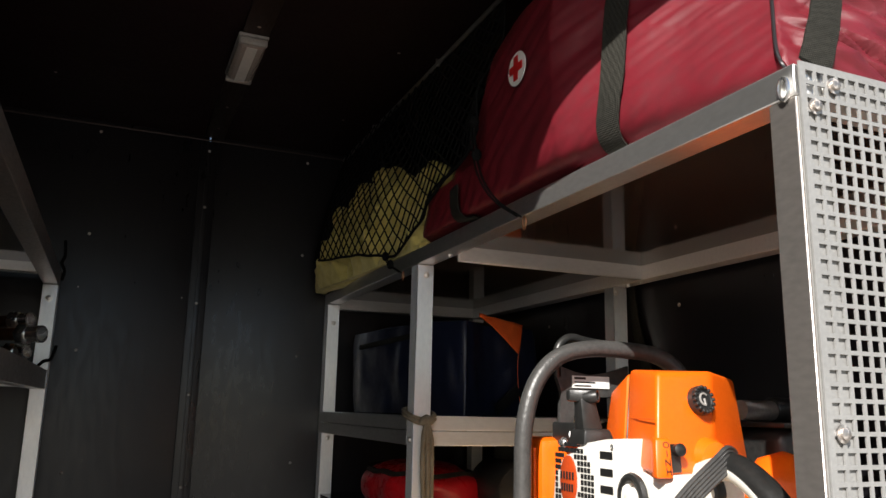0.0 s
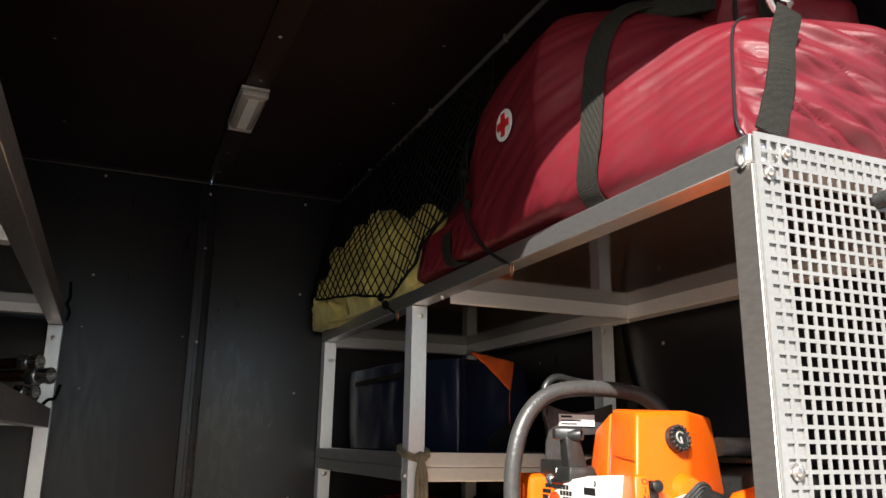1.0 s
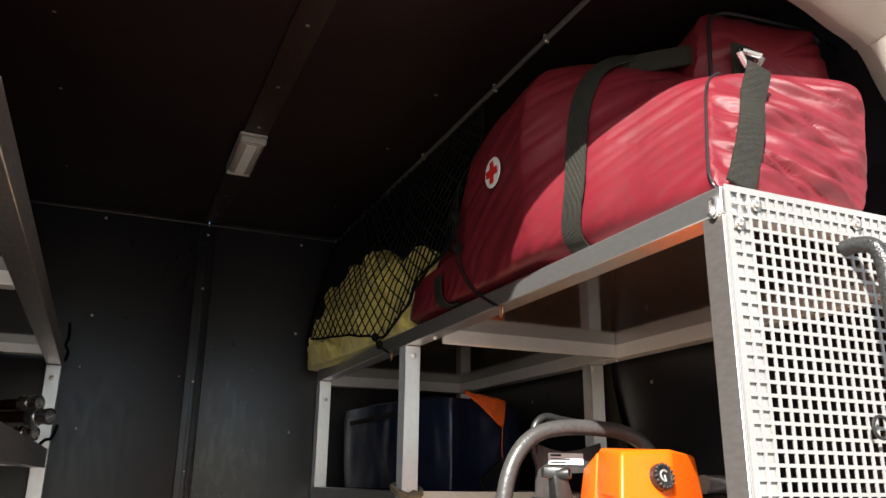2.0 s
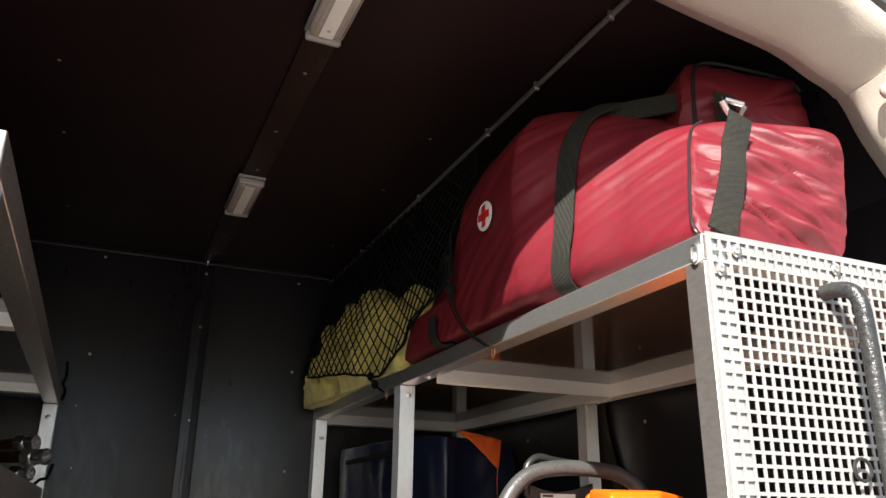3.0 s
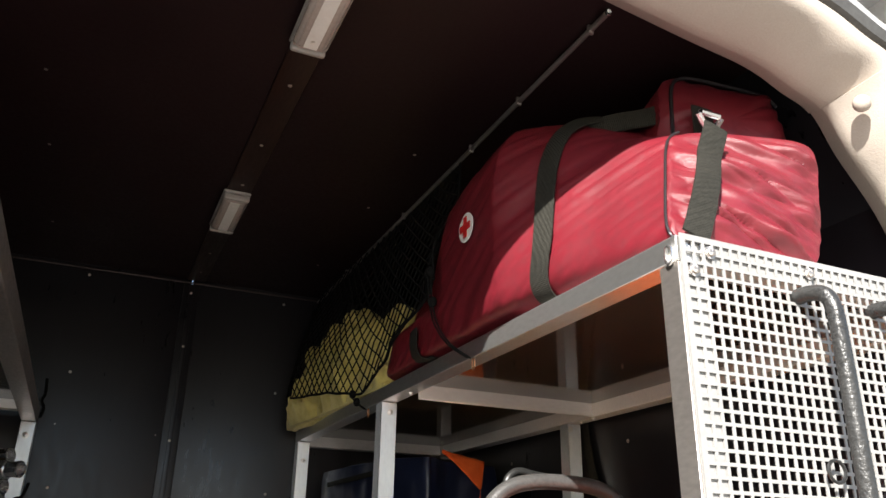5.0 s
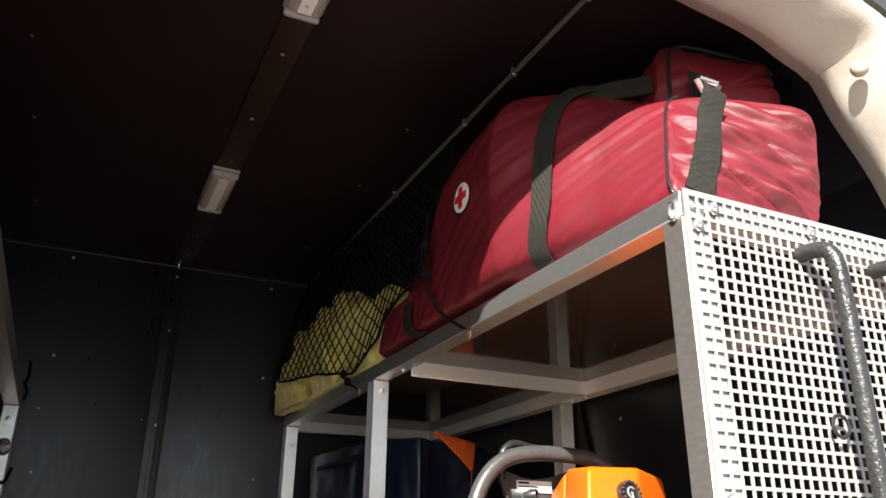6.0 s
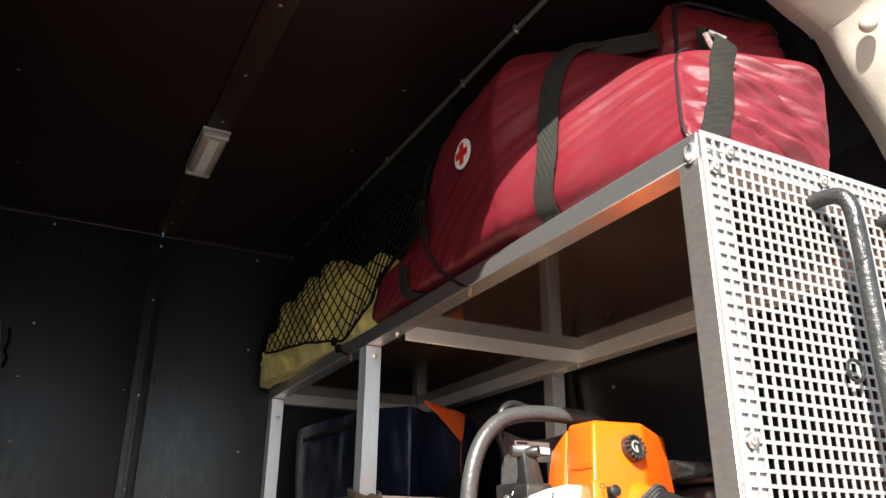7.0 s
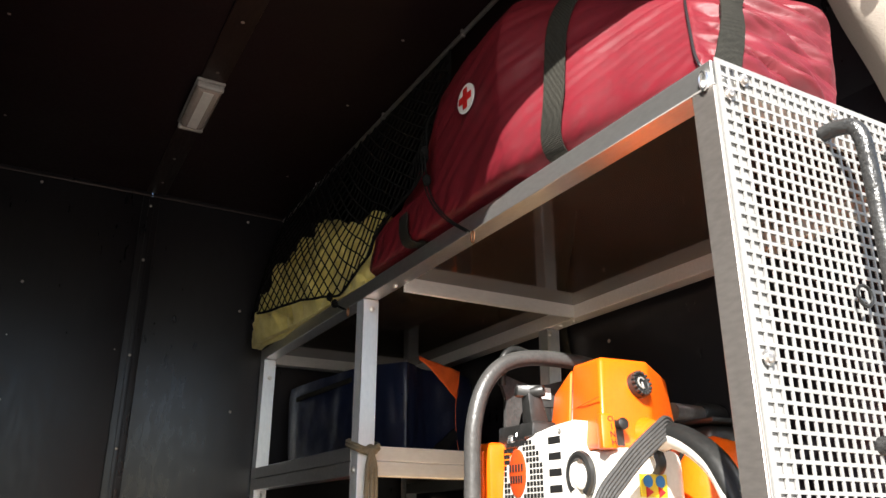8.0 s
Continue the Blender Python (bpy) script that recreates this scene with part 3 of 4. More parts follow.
part("upper_pocket", surface(70, 110, upper, True), RED, bag)
part("piping", tube([upper(0.055, -0.22 + 0.62 * i / 120, True) + Vector((0, -0.004, 0.001)) for i in range(121)], 0.003, 8), PIPING, bag, "black piping round the end")
ribbon([Vector((0.63 + 0.105 * f, 0.762 - 0.085 * f, 2.128 + 0.026 * f + 0.004 * math.sin(5 * f))) for f in [i / 20 for i in range(21)]], [Vector((-0.4, -0.9, 0.25))] * 21, 0.038, 0.004, WEB, "handle", bag, "black webbing handle")
ribbon([Vector((0.757, 0.620, 2.134 - 0.066 * f)) for f in [i / 6 for i in range(7)]], [Vector((0, -1, 0.1))] * 7, 0.04, 0.003, WEB, "ring_tab", bag)
tri = [(0.706, 2.102), (0.744, 2.102), (0.748, 2.098), (0.737, 2.081), (0.727, 2.076), (0.717, 2.081), (0.702, 2.098)]
part("metal_ring", tube([Vector((0.751 + (x - 0.725) * 0.94, 0.600 + (2.09 - z) * 0.2, 2.098 + (z - 2.09) * 0.94)) for x, z in tri], 0.0052, 8, True, up=Vector((0, 1, 0))), CHROME, bag, "nickel triangle ring")

# the round badge


def badge_mesh(shape_pts, lift):
    bm = bmesh.new()
    vs = []
    for y, z in shape_pts:
        best = None
        for k in range(240):
            a = -0.3 + k * 0.0075
            q = bag_shape(0.936 + y, a, 1, 0, False)
            if best is None or abs(q.z - (2.007 + z)) < abs(best.z - (2.007 + z)):
                best = q
        vs.append(bm.verts.new(Vector((best.x - lift - 0.003, 0.936 + y, 2.007 + z))))
    f = bm.faces.new(vs)
    g = bmesh.ops.extrude_face_region(bm, geom=[f])
    bmesh.ops.translate(bm, vec=(-0.0012, 0, 0), verts=[v for v in g["geom"] if isinstance(v, bmesh.types.BMVert)])
    return bm


badge = part("badge", badge_mesh([(0.0265 * math.cos(i * 0.2244), 0.0265 * math.sin(i * 0.2244)) for i in range(28)], 0.004), WHITE_LABEL, bag, "round white badge with a red cross")
k, q = 0.006, 0.019
part("cross", badge_mesh([(-k, -q), (k, -q), (k, -k), (q, -k), (q, k), (k, k), (k, q), (-k, q), (-k, k), (-q, k), (-q, -k), (-k, -k)], 0.0062), CROSS_RED, badge)


# ---- the yellow canvas and the net over it ----
def heap(u, v, low=False):
    y = 1.425 + 0.76 * u
    a = 3.4 * v - 0.55
    top = smooth_between([(1.425, 1.93), (1.44, 1.985), (1.465, 1.985), (1.50, 1.925), (1.55, 1.955), (1.62, 2.06), (1.67, 2.065), (1.72, 2.03), (1.80, 2.085), (1.9, 2.07), (2.0, 2.095), (2.1, 2.06), (2.15, 2.02), (2.185, 1.94)], y)[0]
    out = smooth_between([(1.40, 0.565), (1.5, 0.555), (1.7, 0.545), (1.9, 0.535), (2.1, 0.51), (2.185, 0.52)], y)[0]
    if low:
        top, out = min(top, 1.895 + 0.012 * math.sin(y * 9)), out - 0.002
    else:
        out += 0.012
    shut = min(1.0, u / 0.03) ** 0.5
    hx, hz = (0.92 - out) / 2 * shut, (top - BASE) * shut
    c, s = math.cos(a), math.sin(a)
    x = (0.92 + out) / 2 - math.copysign(abs(c) ** 0.42, c) * hx
    z = BASE + math.copysign(abs(s) ** 0.5, s) * hz
    if z < BASE:
        z = BASE + (z - BASE) * 0.06
    w = noise.noise(Vector((x * 9, y * 9, z * 11))) * 0.016 + (abs(noise.noise(Vector((y * 13 + z * 7, z * 5, x * 9)))) - 0.2) * 0.075 + (abs(noise.noise(Vector((y * 30 - z * 24, z * 8, x * 12)))) - 0.2) * 0.034 + noise.noise(Vector((x * 30, y * 30, z * 30))) * 0.004
    w *= min(1, max(0.0, (z - BASE) / 0.02))
    return Vector((x - w * 0.6, y, max(z + w, BASE - 0.001 if x > FX else SHELF - 0.012)))


canvas = thing("tarpaulin", (0.72, 1.8, BASE), "crumpled yellow canvas tarpaulin stuffed on the top shelf", "tarpaulin")
part("upper_fold", surface(130, 120, heap), YELLOW, canvas)
part("lower_sheet", surface(110, 90, lambda u, v: heap(u, v, True)), YELLOW, canvas)


def net_point(u, v):
    """u along the rail (0 near, 1 at the bulkhead), v from the rail down to the border."""
    y_top, y_low = 1.13 + 1.06 * u, 1.075 + 1.115 * u
    y = y_top + (y_low - y_top) * v
    low = smooth_between([(1.075, 1.96), (1.17, 1.925), (1.33, 1.905), (1.43, 1.872), (1.56, 1.832), (1.66, 1.85), (1.78, 1.871), (1.95, 1.89), (2.19, 1.92)], y_low)[0]
    z = 2.245 + (low - 2.245) * v
    # it lies on what stands behind it
    if y < 1.45:
        xl, xr, zt = smooth_between(BAG, y)
        f = max(0.0, min(1.0, (z - BASE) / max(zt - BASE, 0.01)))
        skin = xl + 0.10 * max(0, f - 0.6) ** 2 * 4 if f < 1 else 0.6
        skin += 0.026 * max(0.0, min(1.0, (y - 1.06) / 0.14)) * max(0.0, min(1.0, (z - BASE - 0.085) / 0.03))
    else:
        skin = smooth_between([(1.40, 0.57), (1.5, 0.55), (1.7, 0.53), (1.9, 0.52), (2.1, 0.50), (2.19, 0.51)], y)[0]
        top = smooth_between([(1.40, 1.98), (1.72, 2.04), (2.0, 2.04), (2.19, 1.95)], y)[0]
        skin += max(0, z - top + 0.05) * 0.25
    hang = 0.588 - 0.05 * v
    x = min(hang, skin - 0.008)
    x += 0.004 * math.sin(9 * u + 5 * v)
    return Vector((x, y, z))


net = thing("cargo_net", (0.58, 1.6, 2.24), "black knotted cargo net hanging from the rail over the load", "net")
bm = bmesh.new()
NU, NV = 26, 10
for s in (1, -1):
    for k in range(-NV, NU + NV):
        pts = []
        for i in range(NV * 3 + 1):
            v = i / (NV * 3)
            u = (k + s * v * NV) / NU
            if 0 <= u <= 1:
                pts.append(net_point(u, v))
        if len(pts) > 2:
            sweep(bm, pts, circle(0.0018, 5))
tagged(part("mesh", bm, CORD, net), kind="stuff")
part("border_cord", tube([net_point(i / 90, 1.0) for i in range(91)], 0.0032, 7), CORD, net)
part("edge_cord", tube([net_point(0.0, i / 30) for i in range(31)], 0.0022, 7), CORD, net)
for pts, end in (([net_point(0.0, 1.0) - Vector((0.006, 0, -0.01)), (0.503, 1.065, 1.91), (0.504, 1.04, 1.86), (0.515, 1.01, 1.82), (0.542, 0.985, 1.793)], (0.547, 0.98, 1.783)), ([net_point(0.47, 1.0), (0.535, 1.57, 1.815), (0.543, 1.52, 1.79)], (0.545, 1.505, 1.781))):
    pts = [Vector(p) for p in pts]
    part("tie_cord", tube(spline(pts, 6), 0.0017, 7), CORD, net)
    part("tie_cord", tube(spline([p + Vector((-0.003, 0.007, 0.002)) for p in pts], 6), 0.0015, 7), CORD, net)
    for p in (pts[0], pts[1]):
        kn = bmesh.new()
        bmesh.ops.create_icosphere(kn, subdivisions=2, radius=0.0085, matrix=Matrix.Translation(p) @ Matrix.Diagonal((1, 0.8, 1.3, 1)))
        for v in kn.verts:
            v.co += Vector((1, 1, 1)) * 0.002 * noise.noise(v.co * 200)
        part("knot", kn, CORD, net)
    part("snap_hook", tube([Vector(end) + Vector((-0.003, 0.005 * math.cos(a * 0.524), 0.010 * math.sin(a * 0.524))) for a in range(12)], 0.0015, 8, True, up=Vector((1, 0, 0))), COPPER, net, "small copper snap hook")

# ---- the navy bag on the middle shelf ----
navy = thing("duffel_bag", (0.82, 1.8, 1.492), "navy coated fabric bag with an orange flap on the middle shelf", "bag")


def navy_point(u, v):
    """u round the sides, v up and over the top."""
    ring = spline([(0.664, 1.68, 0), (0.722, 1.595, 0), (0.745, 1.600, 0), (0.81, 1.645, 0), (0.93, 1.678, 0), (0.985, 1.73, 0), (0.985, 1.95, 0), (0.97, 2.12, 0), (0.8, 2.13, 0), (0.64, 2.11, 0), (0.615, 2.08, 0), (0.635, 1.85, 0)], 10, True)
    n = len(ring)
    f = (u % 1) * n
    p = ring[int(f) % n].lerp(ring[(int(f) + 1) % n], f - int(f))
    c = Vector((0.81, 1.84, 0))
    if v < 0.7:
        h = v / 0.7
        z, r = 1.4925 + 0.213 * h, 1.0 - 0.02 * (1 - h) ** 4 - 0.05 * max(0, h - 0.8) ** 2 * 10
    else:
        h = (v - 0.7) / 0.3
        z, r = 1.7055 + 0.026 * math.sin(h * 1.57), 0.98 * (1 - h) + 0.001
    q = c + (p - c) * r
    w = noise.noise(Vector((q.x * 9, q.y * 9, z * 5))) * 0.008 + (abs(noise.noise(Vector((q.x * 22, q.y * 22, z * 7)))) - 0.2) * 0.008 * (1 if v < 0.7 else 0.4)
    d = (p - c).normalized()
    return Vector((q.x + d.x * w, q.y + d.y * w, max(1.4925, z + w * 0.4 * (v > 0.1))))


part("body", surface(150, 70, lambda u, v: navy_point(u, v)), BLUE, navy)
part("piping", tube([Vector((0.915 - 0.012 * math.sin(f * 3), 1.662, 1.495 + 0.20 * f)) for f in [i / 14 for i in range(15)]], 0.0008, 6), ORANGE_CLOTH, navy)
flap = bmesh.new()
rows = []
for i in range(25):
    f = i / 24
    base = Vector((0.775, 1.636, 1.727)).lerp(Vector((0.918, 1.686, 1.714)), f)
    drop = (0.004 + 0.072 * f ** 1.2) if f < 0.97 else 0.068
    rows.append([])
    for j in range(9):
        g = j / 8
        w = 0.006 * noise.noise(Vector((f * 6, g * 3, 4))) + 0.003 * math.sin(f * 17 + g * 3)
        rows[-1].append(flap.verts.new(base + Vector((0.004, -0.012, -drop * g)) + Vector((-0.3, -0.7, 0)) * (0.010 * math.sin(g * 2.2) + w) + Vector((-0.012 * g * f, -0.004 * g * f, 0))))
for A, B in zip(rows, rows[1:]):
    for j in range(8):
        flap.faces.new((A[j], B[j], B[j + 1], A[j + 1]))
flap_ob = part("flap", flap, ORANGE_CLOTH, navy, "bright orange fabric flap")
flap_ob.modifiers.new("thick", "SOLIDIFY").thickness = 0.003
ribbon([Vector((0.83 + 0.07 * f, 1.635 + 0.022 * f, 1.505 + 0.05 * f)) for f in [i / 8 for i in range(9)]], [Vector((0.55, -0.8, 0))] * 9, 0.03, 0.003, BLACK_PLASTIC, "buckle_strap", navy)
ribbon([Vector((0.645 - 0.033 * f, 1.72 + 0.3 * f, 1.675 - 0.01 * f)) for f in [i / 8 for i in range(9)]], [Vector((-1, -0.1, 0))] * 9, 0.012, 0.004, WEB, "side_strap", navy)


# ---- the chainsaw on the lower shelf ----
saw = thing("chainsaw", (0.66, 0.86, 1.27), "worn orange and white chainsaw with black handles on the lower shelf", "chainsaw")


def hull(sections, mat, name, parent, label="", power=5.0, k=40):
    """A body lofted along y: rows (y, x0, x1, z0, z1)."""
    bm = bmesh.new()
    rings = []
    for y, x0, x1, z0, z1 in sections:
        ring = []
        for i in range(k):
            a = 6.283185 * (i + 0.5) / k
            c, s = math.cos(a), math.sin(a)
            n = 2 / power
            ring.append(bm.verts.new(((x0 + x1) / 2 + math.copysign(abs(c) ** n, c) * (x1 - x0) / 2, y, (z0 + z1) / 2 + math.copysign(abs(s) ** n, s) * (z1 - z0) / 2)))
        rings.append(ring)
    for A, B in zip(rings, rings[1:]):
        for j in range(k):
            bm.faces.new((A[j], A[(j + 1) % k], B[(j + 1) % k], B[j]))
    bm.faces.new(rings[0][::-1])
    bm.faces.new(rings[-1])
    return part(name, bm, mat, parent, label)


def prism(low_, high, bevel, seg=3):
    """A body between two outlines of equal count, with rounded edges."""
    bm = bmesh.new()
    A, B = [bm.verts.new(p) for p in low_], [bm.verts.new(p) for p in high]
    n = len(A)
    for j in range(n):
        bm.faces.new((A[j], A[(j + 1) % n], B[(j + 1) % n], B[j]))
    bm.faces.new(A[::-1])
    bm.faces.new(B)
    bmesh.ops.bevel(bm, geom=bm.edges[:], offset=bevel, segments=seg, affect="EDGES", profile=0.5)
    return bm


cover = part("top_cover", prism([(0.595, 0.754, 1.432), (0.700, 0.771, 1.432), (0.842, 0.862, 1.44), (0.85, 0.905, 1.44), (0.643, 0.880, 1.44)],
                                [(0.624, 0.783, 1.5575), (0.719, 0.792, 1.5635), (0.818, 0.857, 1.557), (0.828, 0.90, 1.557), (0.653, 0.880, 1.5655)], 0.008, 4), SAW_ORANGE, saw, "glossy orange rear cover")
part("front_cover", prism([(0.6445, 0.8855, 1.45), (0.672, 0.975, 1.45), (0.80, 0.985, 1.45), (0.80, 0.911, 1.45)],
                          [(0.655, 0.8855, 1.5615), (0.680, 0.962, 1.537), (0.79, 0.97, 1.53), (0.79, 0.906, 1.553)], 0.007, 3), SAW_ORANGE, saw, "orange cylinder cover")
part("seam_lip", prism([(0.646, 0.8815, 1.452), (0.646, 0.885, 1.452), (0.79, 0.908, 1.452), (0.79, 0.9045, 1.452)], [(0.6575, 0.8815, 1.558), (0.6575, 0.885, 1.558), (0.785, 0.905, 1.548), (0.785, 0.902, 1.548)], 0.001, 1), BLACK_PLASTIC, cover, "dark seam between the covers")
part("cover_step", prism([(0.592, 0.750, 1.431), (0.614, 0.746, 1.431), (0.622, 0.765, 1.431), (0.598, 0.768, 1.431)], [(0.600, 0.760, 1.477), (0.617, 0.754, 1.476), (0.626, 0.775, 1.478), (0.604, 0.776, 1.478)], 0.003, 2), SAW_ORANGE, cover)
# No recess is cut: a black block gives the lever slot its shade.
part("slot", prism([(0.6165, 0.7555, 1.437), (0.638, 0.7595, 1.437), (0.638, 0.767, 1.437), (0.618, 0.767, 1.437)], [(0.6195, 0.7615, 1.470), (0.640, 0.7655, 1.470), (0.640, 0.775, 1.470), (0.620, 0.775, 1.470)], 0.0008, 1), BLACK_PLASTIC, cover, "black block for the shade in the lever slot")
part("moulding_line", prism([(0.6035, 0.765, 1.4985), (0.6045, 0.765, 1.4985), (0.6495, 0.878, 1.4985), (0.6483, 0.879, 1.4985)], [(0.6035, 0.765, 1.5), (0.6045, 0.765, 1.5), (0.6495, 0.878, 1.5), (0.6483, 0.879, 1.5)], 0.0002, 1), SAW_ORANGE, cover)
part("cover_hump", lathe(bmesh.new(), [(0.026, -0.03), (0.026, 0.0), (0.022, 0.012), (0.012, 0.017)], aim((0.69, 0.772, 1.452), (0.05, -1, -0.1)), 24), SAW_ORANGE, cover)


def letters(text, size, m, mat, name, parent):
    """Raised writing from the built-in font, in the xy plane of the pose m."""
    cu = bpy.data.curves.new(name, "FONT")
    cu.body, cu.size, cu.extrude, cu.align_x, cu.align_y = text, size, 0.0003, "CENTER", "CENTER"
    ob = bpy.data.objects.new(name, cu)
    scene.collection.objects.link(ob)
    me = bpy.data.meshes.new_from_object(ob.evaluated_get(bpy.context.evaluated_depsgraph_get()))
    bpy.data.objects.remove(ob)
    bm = bmesh.new()
    bm.from_mesh(me)
    bpy.data.meshes.remove(me)
    bm.transform(m)
    return part(name, bm, mat, parent)


def facing(at, right, up):
    """A pose at a point with its x axis along right and its y axis towards up."""
    x = Vector(right).normalized()
    z = x.cross(Vector(up)).normalized()
    m = Matrix((x, z.cross(x), z)).transposed().to_4x4()
    m.translation = at
    return m


for k, ch in enumerate("OINH"):
    f = 1 - (k + 0.5) / 4
    letters(ch, 0.0105, facing((0.6075 + 0.0035 * f, 0.7455 + 0.0098 * f, 1.434 + 0.040 * f), (1, -0.25, 0), (0.1, 0.2, 1)), INK_AND_SHADE, "mark", cover)
part("lever", lathe(bmesh.new(), [(0.005, -0.012), (0.005, 0.006), (0.0078, 0.007), (0.0078, 0.014), (0.004, 0.016)], aim((0.629, 0.762, 1.462), (-0.1, -1, 0.15)), 12), BLACK_PLASTIC, cover)
knob = bmesh.new()
m = aim((0.686, 0.778, 1.523), (0.13, -1, 0.24))
lathe(knob, [(0.0185, -0.004), (0.0185, 0.004), (0.016, 0.0045), (0.0155, 0.007), (0.013, 0.008), (0.012, 0.0062)], m, 28)
knob_ob = part("cover_knob", knob, BLACK_PLASTIC, saw, "black ribbed twist knob")
for i in range(16):
    a = i * 0.3927
    part("grip_rib", lathe(bmesh.new(), [(0.0026, -0.002), (0.0026, 0.0085), (0.0014, 0.0095)], m @ Matrix.Translation((0.0158 * math.cos(a), 0.0158 * math.sin(a), 0)), 7), BLACK_PLASTIC, knob_ob)
arc = [(0.0075 * math.cos(a * 0.4), 0.0075 * math.sin(a * 0.4)) for a in range(2, 13)]
part("symbol", tube([m @ Vector((x, y, 0.0072)) for x, y in arc], 0.0014, 6), LAMP_HOUSE, knob_ob)
part("symbol", tube([m @ Vector((0.0, -0.008 + 0.009 * t, 0.0072)) for t in (0, 0.5, 1)], 0.0014, 6), LAMP_HOUSE, knob_ob)
hull([(0.752, 0.615, 0.722, 1.30, 1.434), (0.758, 0.608, 0.732, 1.285, 1.4345), (0.80, 0.606, 0.735, 1.275, 1.4345), (0.99, 0.612, 0.735, 1.275, 1.4345), (1.03, 0.63, 0.72, 1.285, 1.42)], SAW_WHITE, "housing", saw, "scuffed white plastic housing", 8)

# starter cover with a round grille and slots
X0 = 0.596
starter = bmesh.new()
outline = [(0.815, 1.30), (0.815, 1.474), (0.862, 1.471), (0.909, 1.464), (0.942, 1.453), (0.968, 1.440), (0.988, 1.418), (0.995, 1.37), (0.98, 1.315), (0.95, 1.29), (0.85, 1.285)]
low = [starter.verts.new((X0 + 0.045, y, z)) for y, z in outline]
mid = [starter.verts.new((X0 + 0.004, y, z)) for y, z in outline]
c = Vector((0.91, 1.38))
top = [starter.verts.new((X0, c.x + (y - c.x) * 0.93, c.y + (z - c.y) * 0.93)) for y, z in outline]
for A, B in ((low, mid), (mid, top)):
    for j in range(len(A)):
        starter.faces.new((A[j], A[(j + 1) % len(A)], B[(j + 1) % len(A)], B[j]))
starter.faces.new(top)
starter.faces.new(low[::-1])
st = part("starter_cover", starter, SAW_WHITE, saw, "white starter cover with grille")
# Black blocks laid on the skin paint the shade of holes and slots.
for i in range(14):
    for j in range(18):
        y, z = 0.880 + i * 0.0082, 1.322 + j * 0.0082
        d = math.hypot((y - 0.942) / 0.060, (z - 1.395) / 0.068)
        e = math.hypot((y - 0.946) / 0.023, (z - 1.412) / 0.036)
        if d < 1 and e > 1.12 and y < 0.982:
            part("grille_shade", block(X0 - 0.0008, X0 + 0.0006, y - 0.0031, y + 0.0031, z - 0.0031, z + 0.0031), INK_AND_SHADE, st)
for k in range(6):
    z = 1.452 - k * 0.0215
    part("vent_shade", block(X0 - 0.0008, X0 + 0.0006, 0.842, 0.870, z - 0.006, z + 0.004, 0.0004, 1), INK_AND_SHADE, st)
EMBLEM = material("dark_orange_emblem", (0.5, 0.06, 0.01), None, 0.4, 0, 20, 100, 0.02)
em = bmesh.new()
lathe(em, [(0.025, 0), (0.025, 0.003), (0.023, 0.004)], aim((X0 + 0.001, 0.946, 1.412), (-1, 0, 0)) @ Matrix.Diagonal((0.84, 1.36, 1, 1)), 32)
emblem = part("emblem", em, EMBLEM, st, "orange oval emblem")
for z, w in ((1.419, 0.030), (1.403, 0.026)):
    for q in range(5):
        y = 0.946 + w / 2 - w * q / 4
        part("mark", block(X0 - 0.0042, X0 - 0.0028, y - 0.0016, y + 0.0016, z - 0.005, z + 0.005), INK_AND_SHADE, emblem)
part("bolt", bolt_head((X0 + 0.01, 0.976, 1.462), (-0.9, -0.3, 0.2), 0.005), CHROME, st)
part("screw", screw((X0 - 0.0005, 0.842, 1.462), (-1, 0, 0), 0.004), ALU, st)

# wrap-round front handle, hand guard, brackets
hl = spline([(0.565, 1.015, 1.28), (0.556, 1.018, 1.33), (0.557, 1.02, 1.42), (0.560, 1.02, 1.49), (0.578, 1.02, 1.55), (0.612, 1.018, 1.59), (0.66, 1.012, 1.607), (0.73, 1.004, 1.609), (0.79, 0.995, 1.60), (0.825, 0.985, 1.57), (0.835, 0.98, 1.5), (0.82, 0.975, 1.4), (0.78, 0.975, 1.36)], 7)
hl = [p + Vector((0.006, 0, -0.006)) for p in hl]
part("front_handle", tube(hl, 0.0132, 16, up=Vector((0, 1, 0))), GREY_GRIP, saw, "worn dark grey rubber wrap handle")
gd = part("hand_guard", tube(spline([(0.640, 1.05, 1.56), (0.640, 1.047, 1.598), (0.650, 1.047, 1.615), (0.668, 1.047, 1.622), (0.70, 1.047, 1.617), (0.79, 1.045, 1.607)], 6), 0.007, 10, up=Vector((0, 1, 0))), BLACK_PLASTIC, saw, "black plastic hand guard")
plate = [(0.641, 1.470), (0.648, 1.538), (0.634, 1.566), (0.634, 1.580), (0.652, 1.574), (0.672, 1.566), (0.70, 1.564), (0.735, 1.567), (0.775, 1.582), (0.775, 1.530), (0.685, 1.530), (0.672, 1.515), (0.664, 1.468)]
part("guard_plate", prism([(x, 1.046, z) for x, z in plate], [(x, 1.054, z) for x, z in plate], 0.002, 2), GREY_GRIP, gd, "worn dark grey guard plate")
part("bolt", bolt_head((0.640, 1.0, 1.472), (-0.5, -0.85, 0.1), 0.0055), CHROME, gd)
part("stay", block(0.634, 0.646, 0.99, 1.056, 1.455, 1.49, 0.004), BLACK_PLASTIC, gd)
lab = part("rating_label", block(0.666, 0.735, 1.0435, 1.0458, 1.543, 1.562), WHITE_LABEL, gd, "white printed label")
